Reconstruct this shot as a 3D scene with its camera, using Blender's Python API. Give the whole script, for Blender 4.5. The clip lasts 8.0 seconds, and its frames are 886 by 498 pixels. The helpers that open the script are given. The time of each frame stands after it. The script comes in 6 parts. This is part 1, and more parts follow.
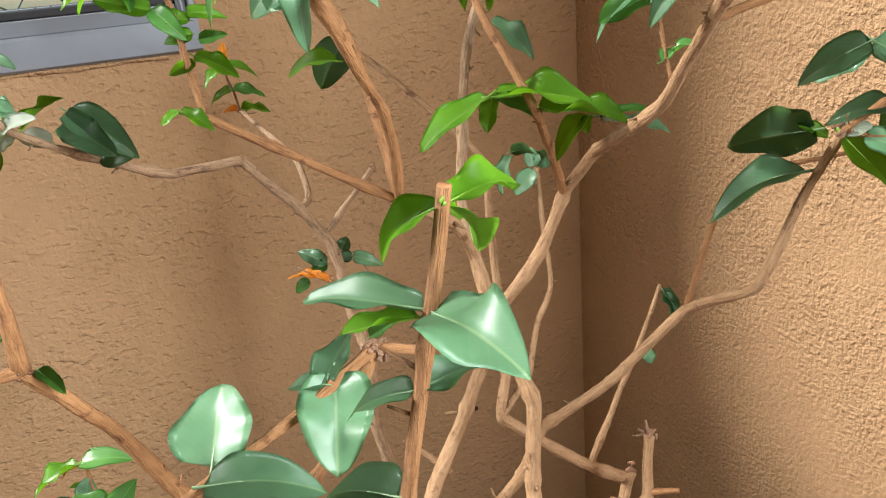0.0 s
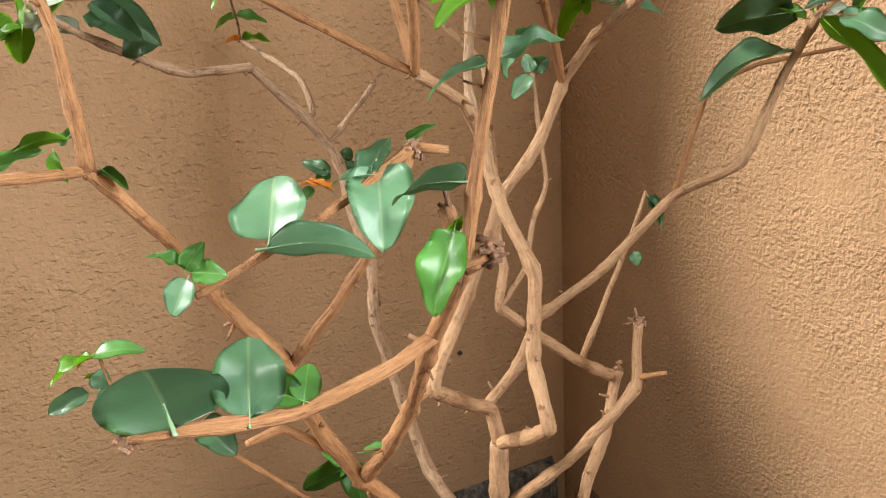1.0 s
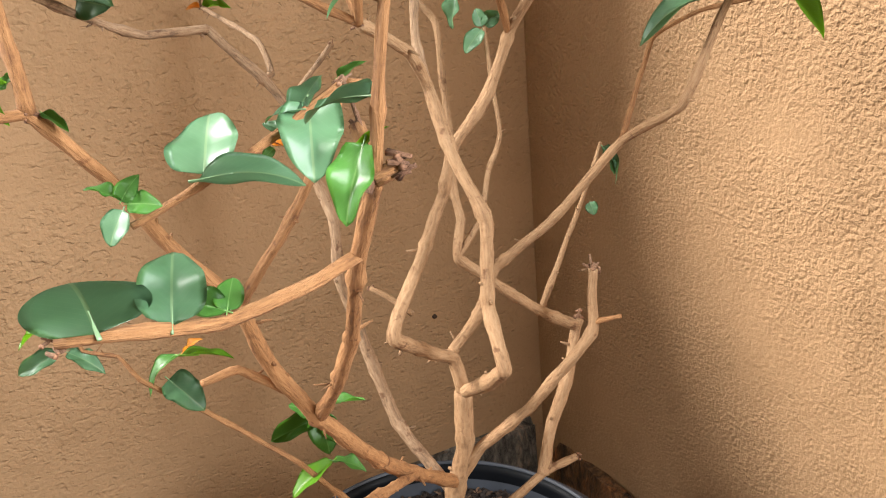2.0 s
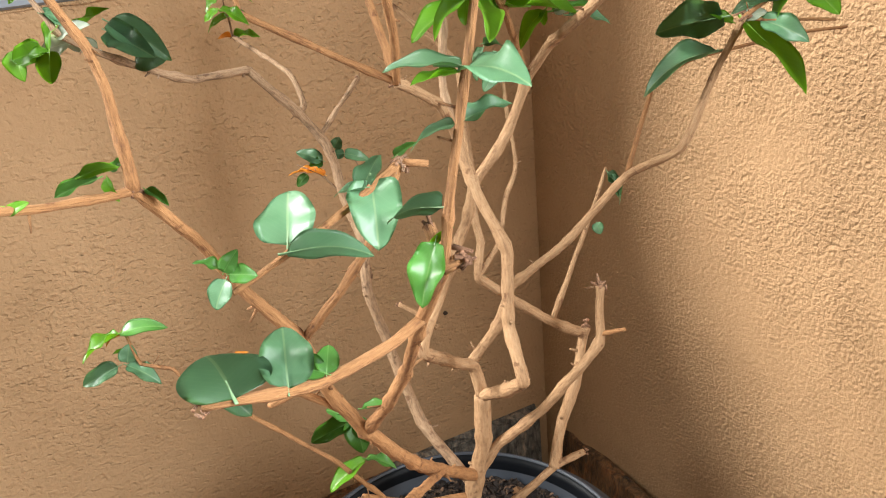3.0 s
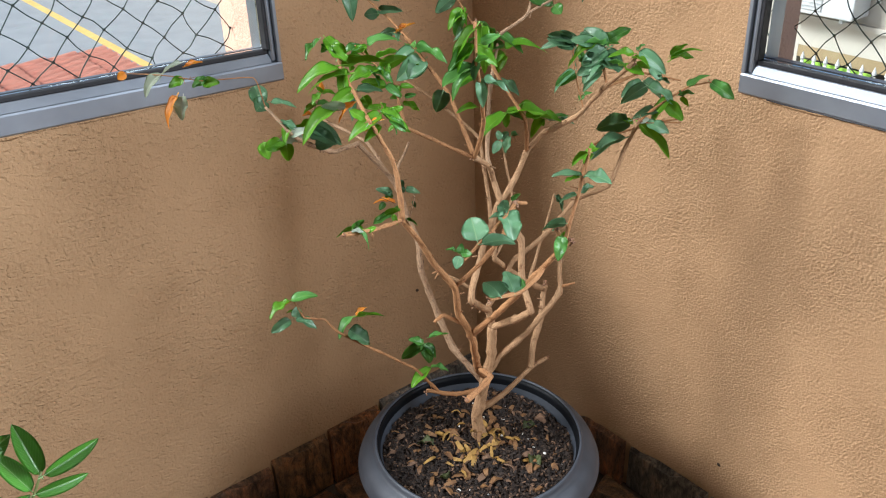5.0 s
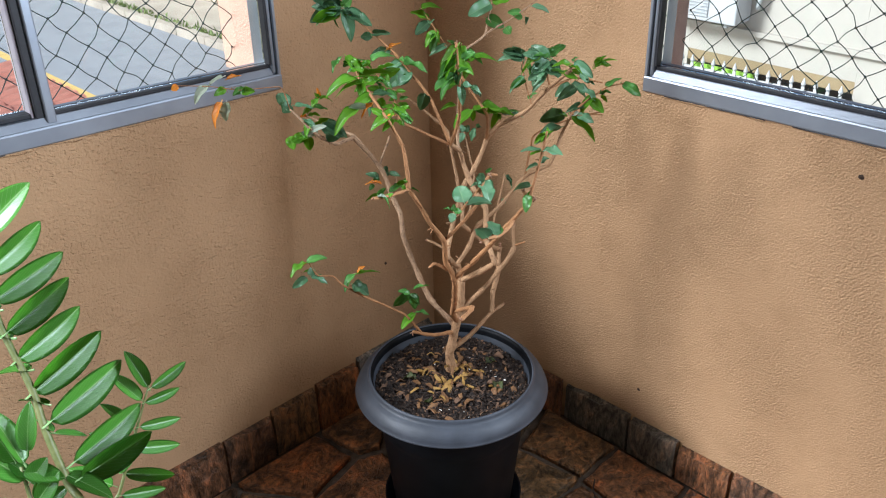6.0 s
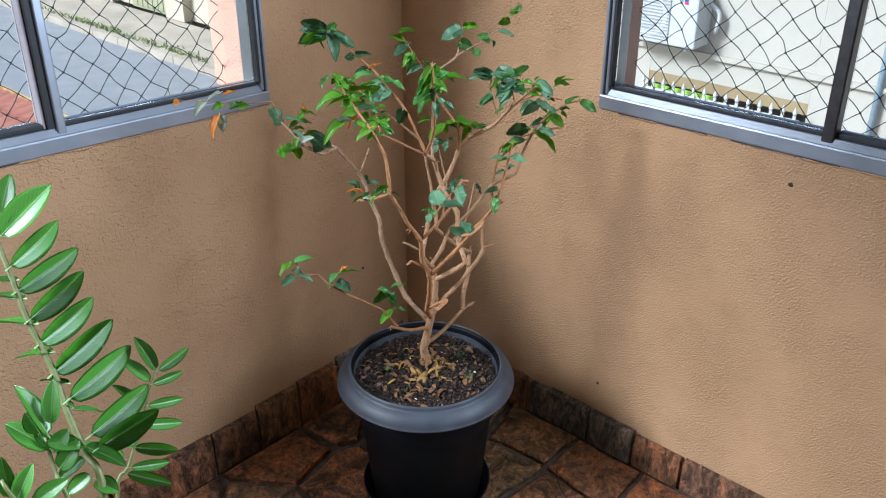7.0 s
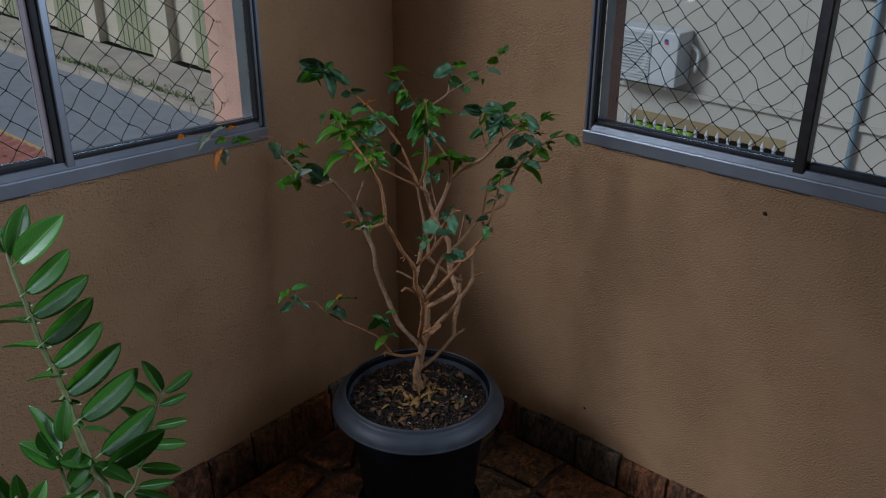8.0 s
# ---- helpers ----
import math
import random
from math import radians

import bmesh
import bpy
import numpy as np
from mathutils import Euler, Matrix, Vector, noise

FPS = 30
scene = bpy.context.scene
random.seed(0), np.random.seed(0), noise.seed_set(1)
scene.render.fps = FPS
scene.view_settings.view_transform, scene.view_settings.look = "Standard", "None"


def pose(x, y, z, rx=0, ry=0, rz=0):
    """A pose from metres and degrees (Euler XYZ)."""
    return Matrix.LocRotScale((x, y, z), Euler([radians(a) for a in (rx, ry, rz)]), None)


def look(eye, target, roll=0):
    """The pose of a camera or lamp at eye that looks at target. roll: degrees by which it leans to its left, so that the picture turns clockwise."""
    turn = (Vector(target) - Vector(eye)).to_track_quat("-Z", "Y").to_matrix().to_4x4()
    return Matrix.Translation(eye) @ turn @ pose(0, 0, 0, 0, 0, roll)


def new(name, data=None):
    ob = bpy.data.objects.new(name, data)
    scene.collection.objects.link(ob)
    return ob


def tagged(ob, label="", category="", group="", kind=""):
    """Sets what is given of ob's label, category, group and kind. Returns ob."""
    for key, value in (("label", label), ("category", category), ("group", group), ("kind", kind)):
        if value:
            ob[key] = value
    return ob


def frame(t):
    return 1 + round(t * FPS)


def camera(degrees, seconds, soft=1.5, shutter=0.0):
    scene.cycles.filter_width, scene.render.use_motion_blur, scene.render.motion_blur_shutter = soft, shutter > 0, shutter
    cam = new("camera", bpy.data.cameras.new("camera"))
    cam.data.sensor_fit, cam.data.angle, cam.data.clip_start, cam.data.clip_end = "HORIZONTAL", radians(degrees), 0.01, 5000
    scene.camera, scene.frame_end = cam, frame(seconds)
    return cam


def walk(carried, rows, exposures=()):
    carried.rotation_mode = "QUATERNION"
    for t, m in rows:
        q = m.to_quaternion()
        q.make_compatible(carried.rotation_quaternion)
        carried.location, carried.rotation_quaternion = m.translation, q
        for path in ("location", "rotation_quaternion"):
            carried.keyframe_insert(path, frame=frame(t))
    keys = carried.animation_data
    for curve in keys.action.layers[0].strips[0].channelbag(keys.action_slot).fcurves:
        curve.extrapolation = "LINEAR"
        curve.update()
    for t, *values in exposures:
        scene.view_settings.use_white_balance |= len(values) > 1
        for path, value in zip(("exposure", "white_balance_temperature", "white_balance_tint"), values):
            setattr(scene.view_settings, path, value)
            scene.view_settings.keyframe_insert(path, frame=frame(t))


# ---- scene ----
cam = camera(52.9, 8.0, soft=1.1)
PATH = [
    (0, (-0.63, -0.936, 1.133), (0.028, 0.745, 0.273), -5.4),
    (0.5, (-0.661, -0.967, 1.101), (0.05, 0.704, 0.262), -4.7),
    (1, (-0.69, -0.988, 1.072), (0.045, 0.67, 0.229), -4.2),
    (1.5, (-0.687, -1.003, 1.039), (0.068, 0.636, 0.176), -4.4),
    (1.7, (-0.678, -1.013, 1.047), (0.079, 0.622, 0.178), -5.1),
    (2.8, (-0.687, -1.035, 1.09), (0.041, 0.578, 0.157), -5.8),
    (3, (-0.718, -1.056, 1.131), (0.022, 0.547, 0.191), -5.9),
    (3.5, (-0.804, -1.102, 1.201), (0.006, 0.459, 0.248), -4.7),
    (4, (-0.953, -1.177, 1.248), (-0.009, 0.304, 0.291), -2.5),
    (4.5, (-1.092, -1.282, 1.34), (-0.061, 0.139, 0.383), -1.3),
    (4.7, (-1.136, -1.314, 1.378), (-0.097, 0.1, 0.418), -1.7),
    (5.8, (-1.511, -1.521, 1.535), (-0.288, -0.263, 0.575), -1.3),
    (6, (-1.564, -1.561, 1.553), (-0.33, -0.31, 0.597), -1.1),
    (6.5, (-1.653, -1.628, 1.584), (-0.384, -0.411, 0.632), -0.5),
    (7, (-1.698, -1.668, 1.6), (-0.397, -0.457, 0.683), -0.0),
    (7.5, (-1.731, -1.69, 1.607), (-0.395, -0.472, 0.752), 0.1),
    (8, (-1.769, -1.712, 1.618), (-0.418, -0.501, 0.777), 0.2),
]
FADE = [(0, 0.52, 6450, 9), (1.0, 0.49, 6550, 11), (1.5, 0.58, 6600, 11), (3.0, 0.72, 6500, 7), (3.5, 0.71, 6350, 6), (4.0, 0.54, 6200, 7), (4.7, 0.24, 6000, 8), (5.8, 0.07, 5750, 9), (7.05, -0.05, 5400, 9), (7.5, -0.53, 5400, 10), (8.0, -2.0, 5350, 11)]
walk(cam, [(t, look(eye, target, roll)) for t, eye, target, roll in PATH], FADE)

# ---- light: hazy day; the bright part of the sky shines in by the north window ----
world = bpy.data.worlds.new("overcast_sky")
scene.world = world
world.use_nodes = True
wn = world.node_tree.nodes
sky = wn.new("ShaderNodeTexSky")
sky.sky_type, sky.sun_disc = "NISHITA", False
sky.sun_elevation, sky.sun_rotation = radians(35.8), radians(-61.7)
sky.air_density, sky.dust_density = 1.0, 4.0
world.node_tree.links.new(sky.outputs[0], wn["Background"].inputs[0])
wn["Background"].inputs[1].default_value = 0.15


def lamp(name, kind, m, energy, colour=(1, 1, 1)):
    data = bpy.data.lights.new(name, kind)
    data.energy, data.color = energy, colour
    ob = new(name, data)
    ob.matrix_world = m
    return data


sun = lamp("sun", "SUN", look((-7.15, 3.85, 5.85), (0, 0, 0)), 5.6, (1, 0.965, 0.91))
sun.angle = radians(15)
for nm, eye, aim, w, h, en in (("window_light_left", (-2.38, -0.009, 1.62), (-2.38, -1, 1.62), 1.65, 1.2, 85),
                               ("window_light_right", (-0.009, -2.28, 1.75), (-1, -2.28, 1.75), 1.9, 1.35, 165)):
    a = lamp(nm, "AREA", look(eye, aim), en, (0.93, 0.97, 1))
    a.shape, a.size, a.size_y = "RECTANGLE", w, h
scene.view_settings.exposure = 0


# ---- materials ----
def material(name, rough=0.6, metal=0.0):
    m = bpy.data.materials.new(name)
    m.use_nodes = True
    b = m.node_tree.nodes["Principled BSDF"]
    b.inputs["Roughness"].default_value, b.inputs["Metallic"].default_value = rough, metal
    return m, m.node_tree, b


def mapped(nt, scale=(1, 1, 1)):
    c, p = nt.nodes.new("ShaderNodeTexCoord"), nt.nodes.new("ShaderNodeMapping")
    p.inputs["Scale"].default_value = scale
    nt.links.new(c.outputs["Object"], p.inputs[0])
    return p.outputs[0]


def noise_tex(nt, vec, scale, detail=4.0, rough=0.55, distortion=0.0):
    n = nt.nodes.new("ShaderNodeTexNoise")
    n.inputs["Scale"].default_value, n.inputs["Detail"].default_value = scale, detail
    n.inputs["Roughness"].default_value, n.inputs["Distortion"].default_value = rough, distortion
    nt.links.new(vec, n.inputs["Vector"])
    return n.outputs["Fac"]


def ramp(nt, fac, stops):
    r = nt.nodes.new("ShaderNodeValToRGB")
    e = r.color_ramp.elements
    while len(e) < len(stops):
        e.new(0.5)
    for k, (pos, col) in zip(e, stops):
        k.position, k.color = pos, (*col, 1)
    nt.links.new(fac, r.inputs[0])
    return r.outputs[0]


def math_node(nt, op, a, b):
    n = nt.nodes.new("ShaderNodeMath")
    n.operation = op
    for v, s in ((a, n.inputs[0]), (b, n.inputs[1])):
        if isinstance(v, (int, float)):
            s.default_value = v
        else:
            nt.links.new(v, s)
    return n.outputs[0]


def mix(nt, fac, a, b, kind="MIX"):
    n = nt.nodes.new("ShaderNodeMix")
    n.data_type, n.blend_type = "RGBA", kind
    for v, s in ((fac, n.inputs[0]), (a, n.inputs[6]), (b, n.inputs[7])):
        if isinstance(v, (int, float)):
            s.default_value = v
        elif isinstance(v, tuple):
            s.default_value = (*v, 1)
        else:
            nt.links.new(v, s)
    return n.outputs[2]


def bump(nt, bsdf, height, dist, strength=1.0):
    n = nt.nodes.new("ShaderNodeBump")
    n.inputs["Strength"].default_value, n.inputs["Distance"].default_value = strength, dist
    nt.links.new(height, n.inputs["Height"])
    nt.links.new(n.outputs[0], bsdf.inputs["Normal"])


def simple(name, stops, scale, rough=0.6, metal=0.0, bump_mm=0.0, bscale=None, stretch=(1, 1, 1)):
    m, nt, b = material(name, rough, metal)
    v = mapped(nt, stretch)
    nt.links.new(ramp(nt, noise_tex(nt, v, scale), stops), b.inputs["Base Color"])
    if bump_mm:
        bump(nt, b, noise_tex(nt, v, bscale or scale * 4), bump_mm / 1000)
    return m


def stucco(name, dark, light, relief=2.0, size=120, cover=0.5, drag=(1, 1, 1), fleck=0.5):
    """Rough-cast plaster paint: grainy dimples, sharp pits and short trowel flecks, which thin out in places; faint stains."""
    m, nt, b = material(name, 0.8)
    v = mapped(nt)
    broad, cloud = noise_tex(nt, v, 2.2, 3), noise_tex(nt, v, 14, 5, 0.65)
    col = ramp(nt, broad, [(0.3, dark), (0.7, light)])
    stain = ramp(nt, cloud, [(0.28, (0.90, 0.89, 0.87)), (0.5, (1, 1, 1))])
    nt.links.new(mix(nt, 1.0, col, stain, "MULTIPLY"), b.inputs["Base Color"])
    grain = math_node(nt, "ADD", noise_tex(nt, v, size, 2.0, 0.5, 0.25), math_node(nt, "MULTIPLY", noise_tex(nt, v, size * 0.5, 2.0, 0.5, 0.3), 0.22))
    pit = ramp(nt, noise_tex(nt, mapped(nt, drag), size * 0.8, 1.5, 0.5, 0.25), [(0.58, (1, 1, 1)), (0.68, (0, 0, 0))])
    ridge = ramp(nt, noise_tex(nt, mapped(nt, drag), size * 0.62, 1.2, 0.5, 0.3), [(0.55, (0, 0, 0)), (0.68, (1, 1, 1))])
    patch = ramp(nt, noise_tex(nt, v, 5.0, 3), [(0.34, (0.35, 0.35, 0.35)), (0.6, (1, 1, 1))])
    fine = noise_tex(nt, v, 520, 3, 0.6)
    h = math_node(nt, "MULTIPLY", grain, cover)
    h = math_node(nt, "ADD", h, math_node(nt, "MULTIPLY", math_node(nt, "ADD", pit, math_node(nt, "MULTIPLY", ridge, 0.7)), fleck))
    h = math_node(nt, "ADD", math_node(nt, "MULTIPLY", h, patch), math_node(nt, "MULTIPLY", fine, 0.10))
    bump(nt, b, h, relief / 1000)
    return m


M_WALL = stucco("wall_stucco", (0.405, 0.246, 0.127), (0.455, 0.283, 0.150), 5.6, 215, 1.0, (1, 1, 1), 0.10)
M_WALL_SMOOTH = stucco("wall_stucco_smooth", (0.405, 0.246, 0.127), (0.455, 0.283, 0.150), 3.8, 185, 0.65, (0.7, 1, 1), 0.34)
# unseen ceiling, its brown set dark to hold bounced light down
M_CEIL = simple("low_bounce_ceiling", [(0.3, (0.11, 0.085, 0.06)), (0.7, (0.15, 0.115, 0.085))], 4, 0.8)
# for the unseen walls: dark so that little light bounces into the corner
M_INNER = simple("low_bounce_wall", [(0.3, (0.095, 0.07, 0.05)), (0.7, (0.13, 0.10, 0.072))], 4, 0.8)
M_PINK = stucco("outer_stucco", (0.66, 0.40, 0.31), (0.74, 0.47, 0.38), 4.0, 160, 1.0, (1, 1, 1), 0.1)
M_ALU = simple("aluminium", [(0.3, (0.25, 0.28, 0.33)), (0.7, (0.33, 0.365, 0.42))], 9, 0.42, 0.75)
M_DARK = simple("dark_anodised", [(0.3, (0.035, 0.033, 0.035)), (0.7, (0.06, 0.055, 0.055))], 40, 0.4, 0.5)
M_RUBBER = simple("black_gasket", [(0.3, (0.008, 0.009, 0.012)), (0.7, (0.02, 0.02, 0.025))], 60, 0.6)
M_NET = simple("net_cord", [(0.3, (0.008, 0.022, 0.022)), (0.7, (0.025, 0.05, 0.048))], 200, 0.7)
# pot plastic, darkened in colour for the shade below the rim
M_POT = simple("pot_plastic_shaded", [(0.3, (0.0026, 0.0034, 0.0048)), (0.7, (0.005, 0.0062, 0.0085))], 25, 0.5, 0, 0.15, 300)
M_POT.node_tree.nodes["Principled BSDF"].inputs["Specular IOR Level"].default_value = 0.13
M_SOIL = simple("potting_soil", [(0.3, (0.006, 0.004, 0.003)), (0.5, (0.018, 0.010, 0.007)), (0.75, (0.05, 0.03, 0.02))], 130, 0.95, 0, 4, 160)
M_CHIP = simple("bark_chip", [(0.3, (0.012, 0.007, 0.005)), (0.7, (0.06, 0.035, 0.021))], 60, 0.9)


def glass():
    m = bpy.data.materials.new("window_glass")
    m.use_nodes = True
    nt = m.node_tree
    b = nt.nodes["Principled BSDF"]
    nt.nodes.remove(b)
    t, g, f, x = (nt.nodes.new("ShaderNode" + k) for k in ("BsdfTransparent", "BsdfGlossy", "Fresnel", "MixShader"))
    t.inputs[0].default_value = (0.95, 0.98, 0.97, 1)
    g.inputs["Roughness"].default_value = 0.02
    f.inputs[0].default_value = 1.45
    for a, c in ((f.outputs[0], x.inputs[0]), (t.outputs[0], x.inputs[1]), (g.outputs[0], x.inputs[2]),
                 (x.outputs[0], nt.nodes["Material Output"].inputs[0])):
        nt.links.new(a, c)
    return m


M_GLASS = glass()


# ---- mesh helpers ----
def mesh_object(name, bm, mat, smooth=False):
    me = bpy.data.meshes.new(name)
    bm.to_mesh(me)
    bm.free()
    for m in (mat if isinstance(mat, (list, tuple)) else [mat]):
        me.materials.append(m)
    if smooth:
        me.polygons.foreach_set("use_smooth", [True] * len(me.polygons))
    return new(name, me)


def part(name, bm, mat, parent, label="", smooth=False):
    ob = mesh_object(name, bm, mat, smooth)
    ob.parent = parent
    if label:
        ob["label"] = label
    return ob


def add_box(bm, lo, hi, bevel=0.0):
    size, mid = Vector(hi) - Vector(lo), (Vector(hi) + Vector(lo)) / 2
    vs = bmesh.ops.create_cube(bm, size=1, matrix=Matrix.Translation(mid) @ Matrix.Diagonal((*size, 1)))["verts"]
    if bevel:
        es = {e for v in vs for e in v.link_edges}
        bmesh.ops.bevel(bm, geom=list(es), offset=bevel, segments=2, profile=0.5, affect="EDGES")
    return bm


def box(lo, hi, bevel=0.0):
    return add_box(bmesh.new(), lo, hi, bevel)


def add_lathe(bm, profile, n=64, centre=(0, 0)):
    rings = []
    for r, z in profile:
        if r < 1e-6:
            rings.append([bm.verts.new((centre[0], centre[1], z))] * n)
        else:
            rings.append([bm.verts.new((centre[0] + r * math.cos(2 * math.pi * k / n), centre[1] + r * math.sin(2 * math.pi * k / n), z)) for k in range(n)])
    for a, b in zip(rings, rings[1:]):
        for k in range(n):
            q = [a[k], a[(k + 1) % n], b[(k + 1) % n], b[k]]
            q = [v for i, v in enumerate(q) if v not in q[:i]]
            if len(q) > 2:
                bm.faces.new(q)
    return bm


def lathe(profile, n=64, centre=(0, 0)):
    return add_lathe(bmesh.new(), profile, n, centre)


def smooth_path(pts, step, pull=0.5):
    """Cardinal spline through rows of x, y, z, radius."""
    p = [np.array(q, float) for q in pts]
    p = [2 * p[0] - p[1], *p, 2 * p[-1] - p[-2]]
    out = []
    for i in range(1, len(p) - 2):
        a, b, c, d = p[i - 1:i + 3]
        n = max(2, int(np.linalg.norm(c[:3] - b[:3]) / step))
        for k in range(n):
            t = k / n
            m0, m1 = (c - a) * pull, (d - b) * pull
            out.append(b + m0 * t + (3 * (c - b) - 2 * m0 - m1) * t * t + (2 * (b - c) + m0 + m1) * t ** 3)
    out.append(p[-2])
    return out


def add_tube(bm, pts, sides=8, step=0.008, rough=0.0, seed=0, cap=True):
    rows = smooth_path(pts, step) if step else [np.array(q, float) for q in pts]
    up, prev, run = Vector((0.3, 0.2, 0.93)), None, 0.0
    uv = bm.loops.layers.uv.verify()
    for i, row in enumerate(rows):
        a, b = Vector(rows[max(i - 1, 0)][:3]), Vector(rows[min(i + 1, len(rows) - 1)][:3])
        ax = (b - a).normalized()
        u = (up - ax * up.dot(ax)).normalized()
        up, v = u, ax.cross(u)
        c, r = Vector(row[:3]), max(row[3], 0.0004)
        cur = []
        for k in range(sides):
            ang = 2 * math.pi * k / sides
            w = u * math.cos(ang) + v * math.sin(ang)
            rr = r * (1 + rough * noise.noise(c * 70 + w * 1.3 + Vector((seed, 0, 0)))) if rough else r
            cur.append(bm.verts.new(c + w * rr))
        if prev:
            step_len = (c - last).length
            for k in range(sides):
                f = bm.faces.new((prev[k], prev[(k + 1) % sides], cur[(k + 1) % sides], cur[k]))
                for lp, q in zip(f.loops, ((k, run), (k + 1, run), (k + 1, run + step_len), (k, run + step_len))):
                    lp[uv].uv = (q[0] / sides, q[1] + seed * 0.37)
            run += step_len
        elif cap:
            bm.faces.new(cur[::-1])
        prev, last = cur, c
    if cap:
        bm.faces.new(prev)
    return bm


# ---- the corner: two walls with windows, floor, ceiling ----
SILL, HEAD, TH = 0.95, 2.5, 0.14
W_L = (-3.3, -0.505)
W_R = (-3.3, -0.585)
ROOM = -3.6
REBATE = {"x": 0.004, "y": 0.022}
LEAN = {"x": 0.042, "y": 0.014}


def lean(bm, along, edge):
    """The openings are not quite level: they rise a little away from the corner."""
    k = 0 if along == "x" else 1
    for v in bm.verts:
        if SILL - 0.05 < v.co.z < 2.55:
            v.co.z += LEAN[along] * (edge - v.co[k])
    return bm


def skew(y):
    """The east wall's plaster comes forward over the last half metre to the corner."""
    return -0.065 * max(0.0, min(1.0, (y + 0.52) / 0.52))


def wall_with_window(name, along, span, label):
    """A wall whose inner face lies in y = 0 (along x) or x = 0 (along y)."""
    def lay(lo_a, hi_a, lo_z, hi_z):
        return ((lo_a, 0, lo_z), (hi_a, TH, hi_z)) if along == "x" else ((0, lo_a, lo_z), (TH, hi_a, hi_z))
    bm = bmesh.new()
    end = 0.06 if along == "x" else -0.0005
    last = end if along == "x" else -0.52
    for q in ((ROOM, last, -0.1, SILL), (ROOM, last, HEAD, 2.75), (ROOM, span[0], SILL, HEAD)):
        add_box(bm, *lay(*q))
    # the pier beside the corner is rebated behind the window frame
    for lo_a, d0, d1 in ((span[1], 0, 0.07), (span[1] + REBATE[along], 0.07, TH)):
        add_box(bm, *(((lo_a, d0, SILL), (last, d1, HEAD)) if along == "x" else ((d0, lo_a, SILL), (d1, last, HEAD))))
    if along == "y":
        add_box(bm, (0, -0.52, -0.1), (TH, -0.0005, 2.75))
        for v in bm.verts:
            if v.co.y > -0.01 and v.co.x < 0.01:
                v.co.x = skew(0.0)
    lean(bm, along, span[1])
    ob = mesh_object(name, bm, M_WALL_SMOOTH if along == "x" else M_WALL)
    return tagged(ob, label, "wall", kind="structure")


wall_with_window("wall_north", "x", W_L, "caramel textured stucco wall below and beside a window")
wall_with_window("wall_east", "y", W_R, "caramel textured stucco wall lit by the daylight")
tagged(mesh_object("wall_south", box((ROOM, ROOM - 0.14, -0.1), (TH, ROOM, 2.75)), M_INNER), "plain unseen wall closing the balcony, coloured dark to cut bounced light", "wall", kind="structure")
tagged(mesh_object("wall_west", box((ROOM - 0.14, ROOM - 0.14, -0.1), (ROOM, TH, 2.75)), M_INNER), "plain unseen wall closing the balcony, coloured dark to cut bounced light", "wall", kind="structure")
tagged(mesh_object("ceiling", box((ROOM - 0.14, ROOM - 0.14, 2.75), (TH, TH, 2.85)), M_CEIL), "unseen ceiling, coloured dark brown to cut bounced light", "ceiling", kind="structure")


# ---- windows ----
def frame_box(lo, hi, flip):
    """A box given for the north wall; flip turns it to the east wall."""
    (a, b, c), (d, e, f) = lo, hi
    return ((b, a, c), (e, d, f)) if flip else (lo, hi)


M_STILE = simple("pale_stile", [(0.3, (0.34, 0.31, 0.36)), (0.7, (0.42, 0.39, 0.43))], 20, 0.5)


def prism(profile, lo, hi, flip):
    """A bar of constant section: profile rows of depth and height, run from lo to hi along the wall."""
    bm = bmesh.new()
    ends = [[bm.verts.new((d, a, z) if flip else (a, d, z)) for d, z in profile] for a in (lo, hi)]
    n = len(profile)
    for k in range(n):
        bm.faces.new((ends[0][k], ends[0][(k + 1) % n], ends[1][(k + 1) % n], ends[1][k]))
    bm.faces.new(ends[0][::-1])
    bm.faces.new(ends[1])
    bmesh.ops.recalc_face_normals(bm, faces=bm.faces[:])
    return bm


